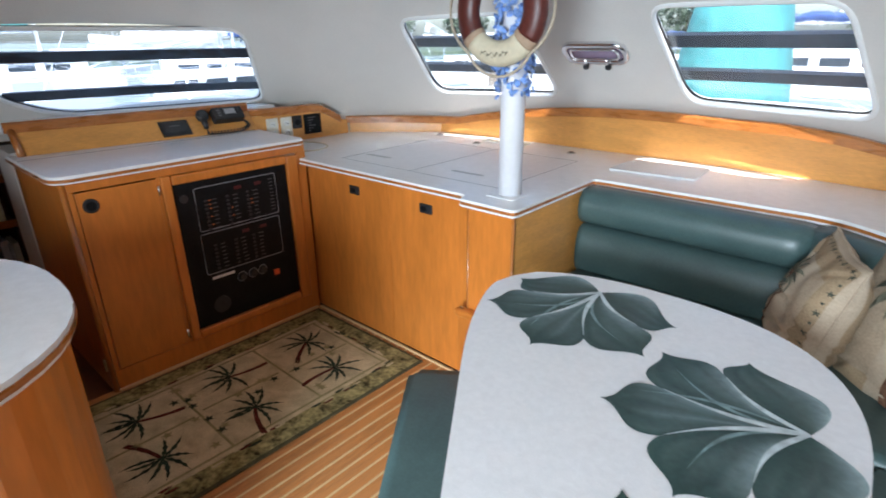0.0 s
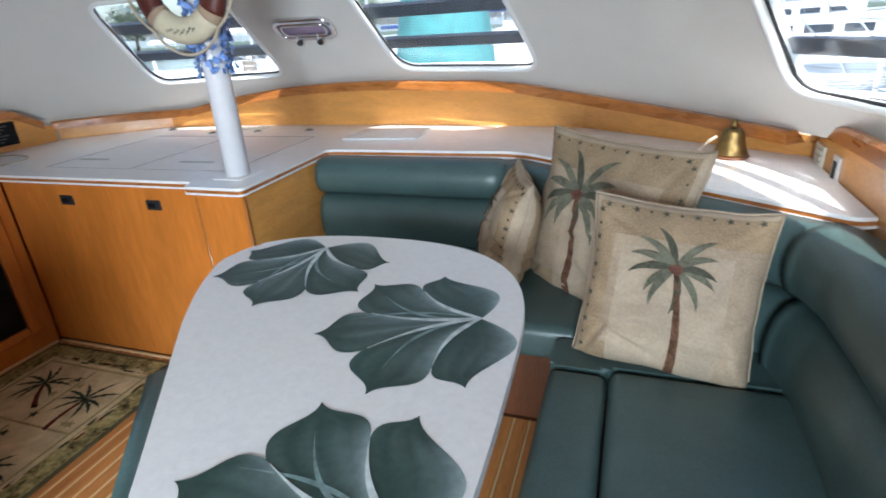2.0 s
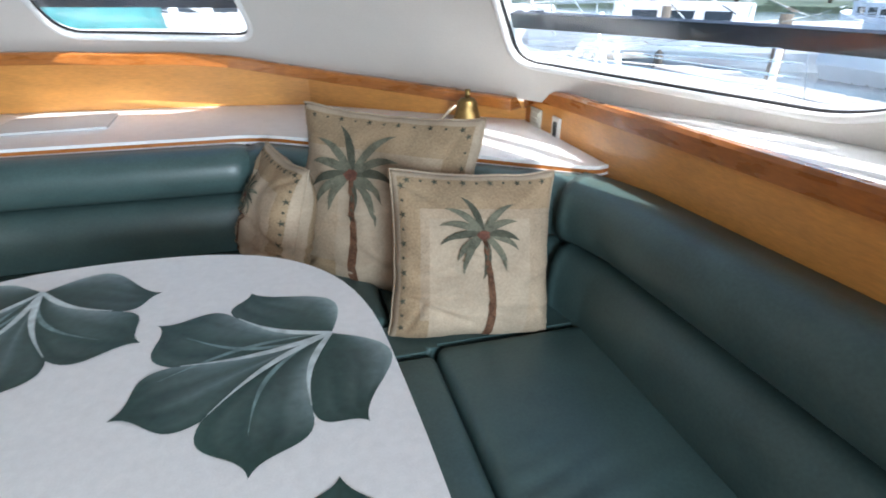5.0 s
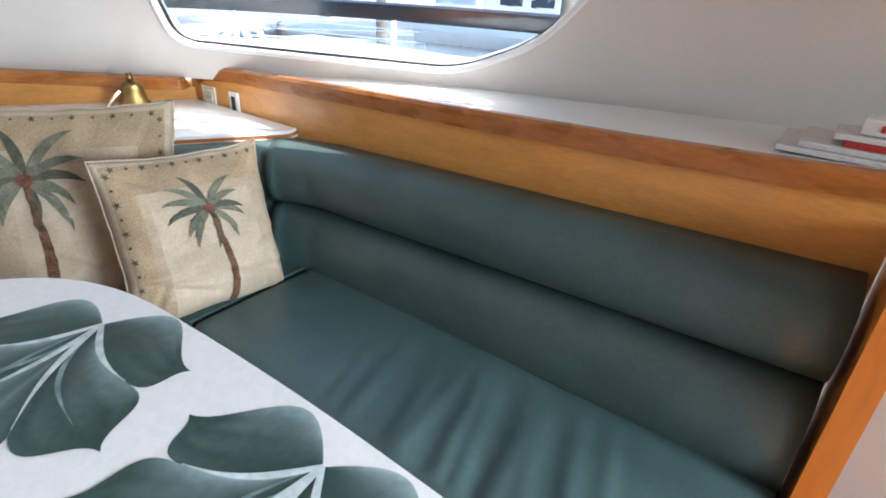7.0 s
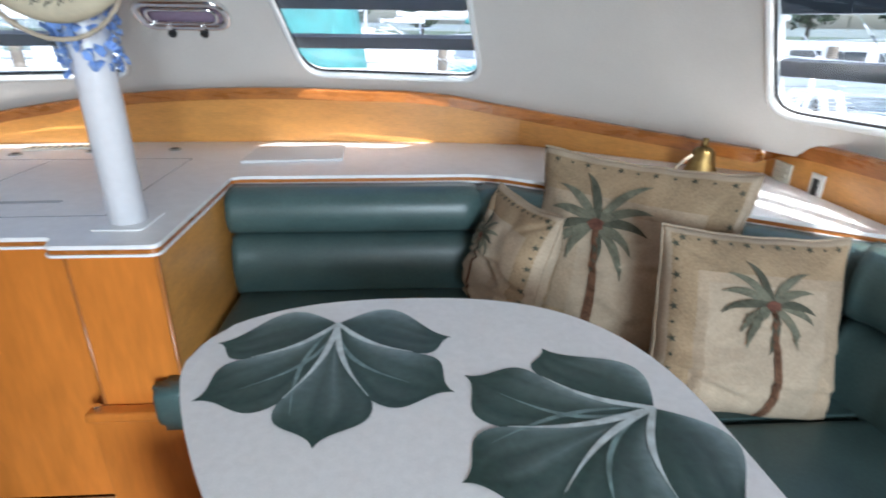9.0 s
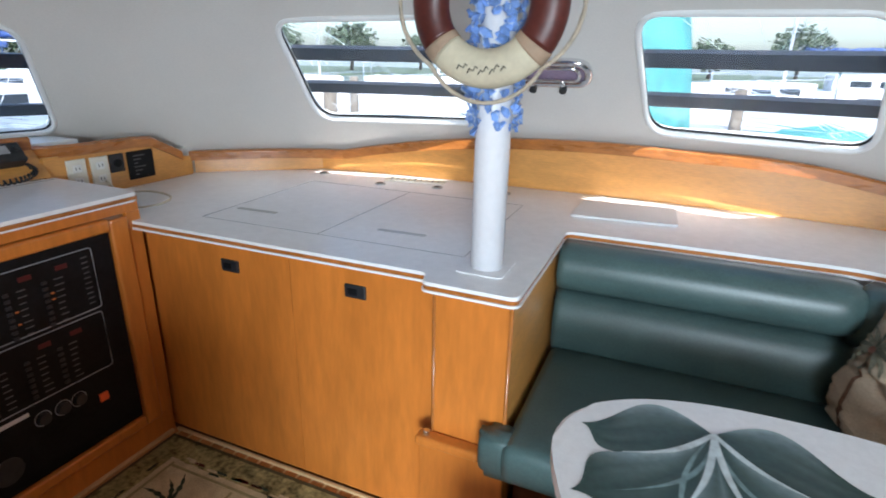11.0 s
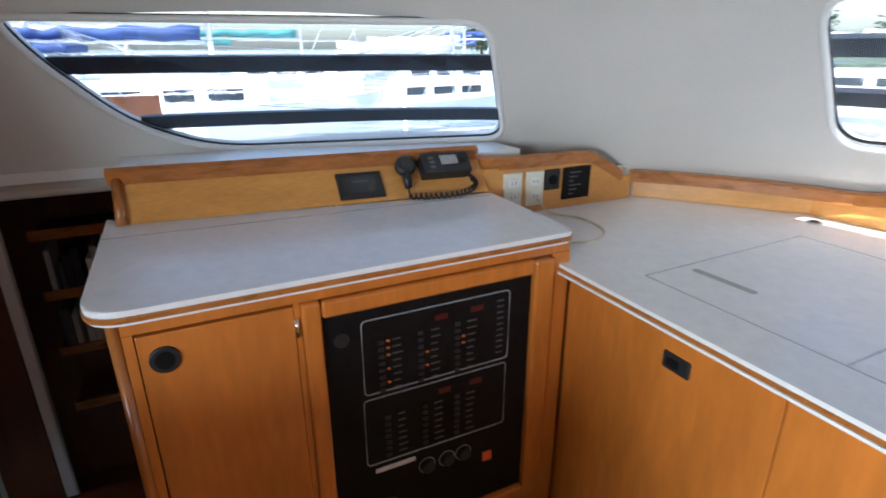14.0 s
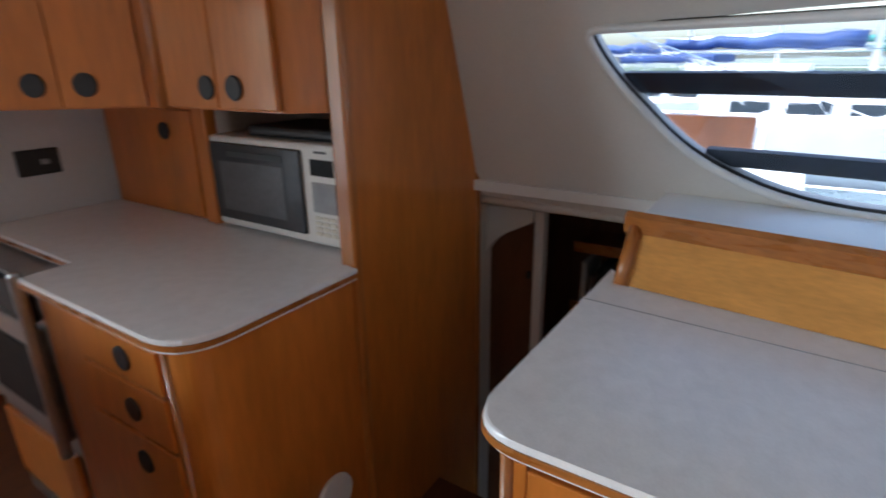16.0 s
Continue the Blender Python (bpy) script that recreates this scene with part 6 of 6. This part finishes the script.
BARK = material("tree_bark", (0.12, 0.09, 0.06), 0.9, vary=0.3, scale=4, bump=0.3)
WINDARK = material("dark_boat_window", (0.03, 0.04, 0.05), 0.15, vary=0.1, scale=2, bump=0)
bm = bmesh.new()
q = [bm.verts.new(p) for p in ((-1500, -1500, SEA), (1500, -1500, SEA), (1500, 1500, SEA), (-1500, 1500, SEA))]
bm.faces.new(q)
tagged(part("water", bm, WATER), "rippled grey green harbour water", "water", kind="structure")


def sailboat(cx, cy, yaw, length, cover, seed):
    rg = random.Random(seed)
    m = Matrix.Translation((cx, cy, SEA)) @ Matrix.Rotation(radians(yaw), 4, "Z")
    ob = thing("moored_boat", "white moored sailing boat with %s canvas" % ("blue" if cover is NAVY else "green" if cover is TEAL else "white"), "boat", group="moored boats")
    w, h = length * 0.15, length * 0.12
    bm = bmesh.new()
    rings = []
    for k in range(11):
        t = k / 10
        hw = w * (math.sin(math.pi * (0.22 + 0.78 * t)) ** 0.6 if t < 1 else 0.02)
        hh = h * (1 + 0.25 * t * t)
        rings.append([bm.verts.new(m @ Vector(((t - 0.5) * length, s * hw * f, z))) for s, f, z in ((1, 0.5, -0.2), (1, 0.9, hh * 0.4), (1, 1, hh), (-1, 1, hh), (-1, 0.9, hh * 0.4), (-1, 0.5, -0.2))])
    for a, b in zip(rings, rings[1:]):
        for k in range(6):
            bm.faces.new((a[k], a[(k + 1) % 6], b[(k + 1) % 6], b[k]))
    bm.faces.new(rings[0])
    bm.faces.new(rings[-1][::-1])
    hull = part("hull", bm, HULL, ob)
    bm = bmesh.new()
    box(bm, (-length * 0.22, -w * 0.62, h), (length * 0.2, w * 0.62, h * 1.62), 0.08, 2)
    bm.transform(m)
    cab = part("cabin", bm, HULL, ob)
    for s in (-1, 1):
        for k in range(3):
            bm = box(bmesh.new(), (-length * 0.16 + k * length * 0.11, s * w * 0.62 - 0.02, h * 1.2), (-length * 0.08 + k * length * 0.11, s * w * 0.62 + 0.02, h * 1.42), 0.01, 1)
            bm.transform(m)
            part("boat_window", bm, WINDARK, cab, "dark cabin window")
    bm = tube(bmesh.new(), [m @ Vector((length * 0.08, 0, h)), m @ Vector((length * 0.08, 0, length * 1.25))], 0.075, 8)
    part("mast", bm, MASTM, ob, "", True)
    bm = tube(bmesh.new(), [m @ Vector((length * 0.07, 0, h * 2.3)), m @ Vector((-length * 0.35, 0, h * 2.3))], 0.06, 8)
    part("boom", bm, MASTM, ob, "", True)
    bm = tube(bmesh.new(), [m @ Vector((length * 0.06 - k * length * 0.04, 0, h * 2.45 + 0.05 * math.sin(k * 2.1))) for k in range(11)], 0.2, 8, False, 0.6)
    part("sail_cover", bm, cover, ob, "", True)
    bm = box(bmesh.new(), (-length * 0.42, -w * 0.7, h * 2.1), (-length * 0.2, w * 0.7, h * 2.25), 0.06, 2)
    bm.transform(m)
    part("bimini", bm, cover, ob)
    for s in (-1, 1):
        bm = tube(bmesh.new(), [m @ Vector((-length * 0.22, s * w * 0.6, h)), m @ Vector((-length * 0.22, s * w * 0.6, h * 2.1))], 0.02, 6)
        part("bimini_post", bm, CHROME, ob, "", True)
        bm = tube(bmesh.new(), [m @ Vector((-length * 0.46, s * w * 0.8, h * 1.5)), m @ Vector((length * 0.45, s * w * 0.25, h * 1.85))], 0.012, 5)
        part("lifeline", bm, CHROME, ob, "", True)
    for e in (-0.5, 0.5):
        bm = tube(bmesh.new(), [m @ Vector((length * e, 0, h * 1.2)), m @ Vector((length * 0.08, 0, length * 1.2))], 0.012, 5)
        part("stay", bm, CHROME, ob, "", True)
    return ob


for i, (x, y, yaw, ln, cov) in enumerate(((-18, 1.0, 85, 11, NAVY), (-15, -9, 80, 12, NAVY), (-19, 9, 95, 10, HULL), (-27, 18, 60, 12, NAVY), (-30, 6, 90, 12, TEAL),
                                          (-12, 24, 20, 11, HULL), (-3, 27, 5, 12, NAVY), (7, 25, -10, 11, TEAL), (16, 20, -40, 12, HULL), (20, 10, -80, 11, NAVY), (23, 0, 85, 12, HULL), (21, -10, 90, 12, TEAL), (-5, 38, 10, 13, HULL), (10, 40, 0, 13, NAVY), (30, 22, 60, 12, HULL),
                                          (-24, -4, 88, 11, NAVY), (-26, 13, 70, 11, HULL), (-36, -2, 85, 13, HULL), (-20, 26, 40, 10, HULL), (-9, 31, 0, 10, NAVY), (3, 33, 0, 11, HULL), (13, 30, -20, 10, HULL), (27, 8, -85, 11, TEAL), (29, -6, 80, 12, NAVY))):
    sailboat(x, y, yaw, ln, cov, i)


def dock(x0, y0, x1, y1, label):
    ob = thing("dock", label, "dock", group="floating docks")
    part("deck", boxed((x0, y0, SEA + 0.3), (x1, y1, SEA + 0.5), 0.03), DOCK, ob)
    long_x = (x1 - x0) > (y1 - y0)
    for k in range(5):
        t = (k + 0.5) / 5
        px, py = (x0 + (x1 - x0) * t, y0 - 0.2) if long_x else (x1 + 0.2, y0 + (y1 - y0) * t)
        part("piling", tube(bmesh.new(), [(px, py, SEA - 1), (px, py, SEA + 2.2)], 0.17, 10), PILING, ob, "dark weathered piling", True)


dock(-10.2, -16, -8.8, 15, "grey floating dock with pilings along the berth")
dock(12, -16, 13.4, 16, "grey floating dock with pilings across the water")
dock(-16, 19.5, 18, 21, "grey floating dock with pilings ahead of the bow")


def tree(x, y, h, seed, palm=False):
    rg = random.Random(seed)
    ob = thing("palm_tree" if palm else "tree", "tall palm on the far shore" if palm else "broad dark green tree on the far shore", "tree", group="shore trees")
    g = SEA + 0.6
    part("trunk", tube(bmesh.new(), [(x, y, g), (x + 0.2, y, g + h * 0.3), (x, y + 0.1, g + h * (0.95 if palm else 0.55))], 0.22 if palm else 0.4, 8, False, 0.55), BARK, ob, "", True)
    bm = bmesh.new()
    for k in range(160 if palm else 700):
        if palm:
            a, t = (k % 16) / 16 * math.tau + rg.uniform(-0.1, 0.1), (k // 16) / 10
            c = Vector((x + math.cos(a) * 2.4 * t, y + math.sin(a) * 2.4 * t, g + h * 0.95 + 1.1 * t - 2.4 * t * t))
            s = 0.35
        else:
            d = Vector((rg.gauss(0, 1), rg.gauss(0, 1), rg.gauss(0, 1))).normalized() * (rg.random() ** 0.4)
            c = Vector((x + d.x * h * 0.55, y + d.y * h * 0.55, g + h * 0.62 + d.z * h * 0.36 + 0.6 * noise.noise(d * 3)))
            s = rg.uniform(0.35, 0.75)
        vs = [bm.verts.new(c + Vector((rg.uniform(-s, s), rg.uniform(-s, s), rg.uniform(-s, s)))) for _ in range(4)]
        bm.faces.new(vs[:3])
        bm.faces.new(vs[1:])
    part("crown", bm, FOLIAGE, ob)


for i in range(34):
    a = radians(-75 + i * 225 / 33)
    rr = 115 + 12 * math.sin(i * 2.3)
    tree(rr * math.cos(a), rr * math.sin(a), 6 + 3.5 * abs(math.sin(i * 1.7)), 100 + i, i % 6 == 2)
bm = bmesh.new()
for r0, r1, z0, z1 in ((95, 160, SEA + 0.3, SEA + 0.8),):
    for i in range(48):
        a, b = i / 48 * math.tau, (i + 1) / 48 * math.tau
        vs = [bm.verts.new((r * math.cos(t), r * math.sin(t), z)) for r, t, z in ((r0, a, z0 - 0.5), (r0, b, z0 - 0.5), (r0, b, z1), (r0, a, z1))]
        bm.faces.new(vs)
        vs2 = [bm.verts.new((r * math.cos(t), r * math.sin(t), z1)) for r, t in ((r0, a), (r0, b), (r1, b), (r1, a))]
        bm.faces.new(vs2)
tagged(part("ground_shore", bm, FOLIAGE), "low green shore around the harbour", "shore", kind="structure")

# foredeck, tarpaulin and rails of this boat
deck = bmesh.new()
prism(deck, [(-4.68, -2.6), (-4.68, 0.82), (-3.85, 0.82), (-3.75, 1.6), (-3.35, 2.5), (-2.5, 3.35), (-2.6, 6.2), (0.7, 6.2), (0.6, 3.35), (1.4, 2.5), (1.8, 1.6), (1.95, -2.6), (2.6, -2.6), (2.6, 6.4), (-5.1, 6.4), (-5.1, -2.6)], 0.52, 0.58)
tagged(part("deck", deck, GELCOAT), "white side decks of this boat", "deck", kind="structure")
fd = bmesh.new()
prism(fd, [(-2.6, 3.36), (-2.6, 6.2), (0.7, 6.2), (0.7, 3.36)], 0.5, 0.575)
tagged(part("foredeck", fd, GELCOAT), "white foredeck ahead of the windows", "deck", kind="structure")
tarp = thing("green_tarpaulin", "crumpled green canvas cover over gear on the foredeck", "cover")
bm = bmesh.new()
G = 34
g = []
for i in range(G + 1):
    row = []
    for j in range(G + 1):
        u, v = i / G * 2 - 1, j / G * 2 - 1
        r = max(0, 1 - (abs(u) ** 2.5 + abs(v) ** 2.5))
        x, y = -0.85 + u * 0.42, 4.3 + v * 0.5
        row.append(bm.verts.new((x, y, 0.58 + 1.7 * r ** 0.75 + 0.16 * noise.noise(Vector((x * 2.2, y * 2.2, 1))) * r + 0.05 * noise.noise(Vector((x * 7, y * 7, 3))) * r)))
    g.append(row)
for i in range(G):
    for j in range(G):
        bm.faces.new((g[i][j], g[i + 1][j], g[i + 1][j + 1], g[i][j + 1]))
part("canvas", bm, TEAL, tarp, "", True)
tarp2 = thing("green_dinghy_cover", "low green canvas dinghy cover on the foredeck", "cover")
bm = bmesh.new()
g = [[bm.verts.new((0.35 + (i / 16 * 2 - 1) * 0.6, 4.7 + (j / 16 * 2 - 1) * 0.5, 0.58 + 0.55 * max(0, 1 - abs(i / 8 - 1) ** 2.2 - abs(j / 8 - 1) ** 2.2) ** 0.5 + 0.03 * noise.noise(Vector((i * 0.5, j * 0.5, 0))))) for j in range(17)] for i in range(17)]
for i in range(16):
    for j in range(16):
        bm.faces.new((g[i][j], g[i + 1][j], g[i + 1][j + 1], g[i][j + 1]))
part("canvas", bm, TEAL, tarp2, "", True)
for side, x in ((-1, -5.0), (1, 2.5)):
    for y in (-1.0, 0.6, 2.2, 3.8, 5.4):
        sp = thing("stanchion", "white steel rail stanchion on the side deck", "stanchion", group="deck rail stanchions")
        part("post", tube(bmesh.new(), [(x, y, 0.58), (x, y, 1.28)], 0.016, 8), HULL, sp, "", True)
        part("foot", disc(bmesh.new(), (x, y, 0.587), (0, 0, 1), 0.04, 0.014, 12), CHROME, sp)
    ll = thing("lifelines", "white coated lifelines along the deck edge", "lifeline")
    for z in (0.92, 1.26):
        part("wire", tube(bmesh.new(), [(x + side * 0.017, -2.5, z), (x + side * 0.017, 6.2, z)], 0.007, 6), HULL, ll, "", True)

gate = thing("folded_boarding_frame", "white tube boarding frame folded up on the side deck", "boarding frame")
for dx in (0.0, 0.11):
    leg = [(2.30 + dx, 4.15, 0.585), (2.30 + dx, 3.72, 1.03), (2.30 + dx, 3.64, 1.07), (2.30 + dx, 3.46, 1.075), (2.30 + dx, 3.39, 1.03), (2.30 + dx, 3.16, 0.585)]
    part("tube_frame", tube(bmesh.new(), bend(leg, 20), 0.022, 8), HULL, gate, "", True)
for y, z in ((3.66, 1.06), (3.44, 1.07)):
    part("cross_tube", tube(bmesh.new(), [(2.30, y, z), (2.41, y, z)], 0.016, 8), HULL, gate, "", True)

# ---- sole planks last ----
lay_planks()
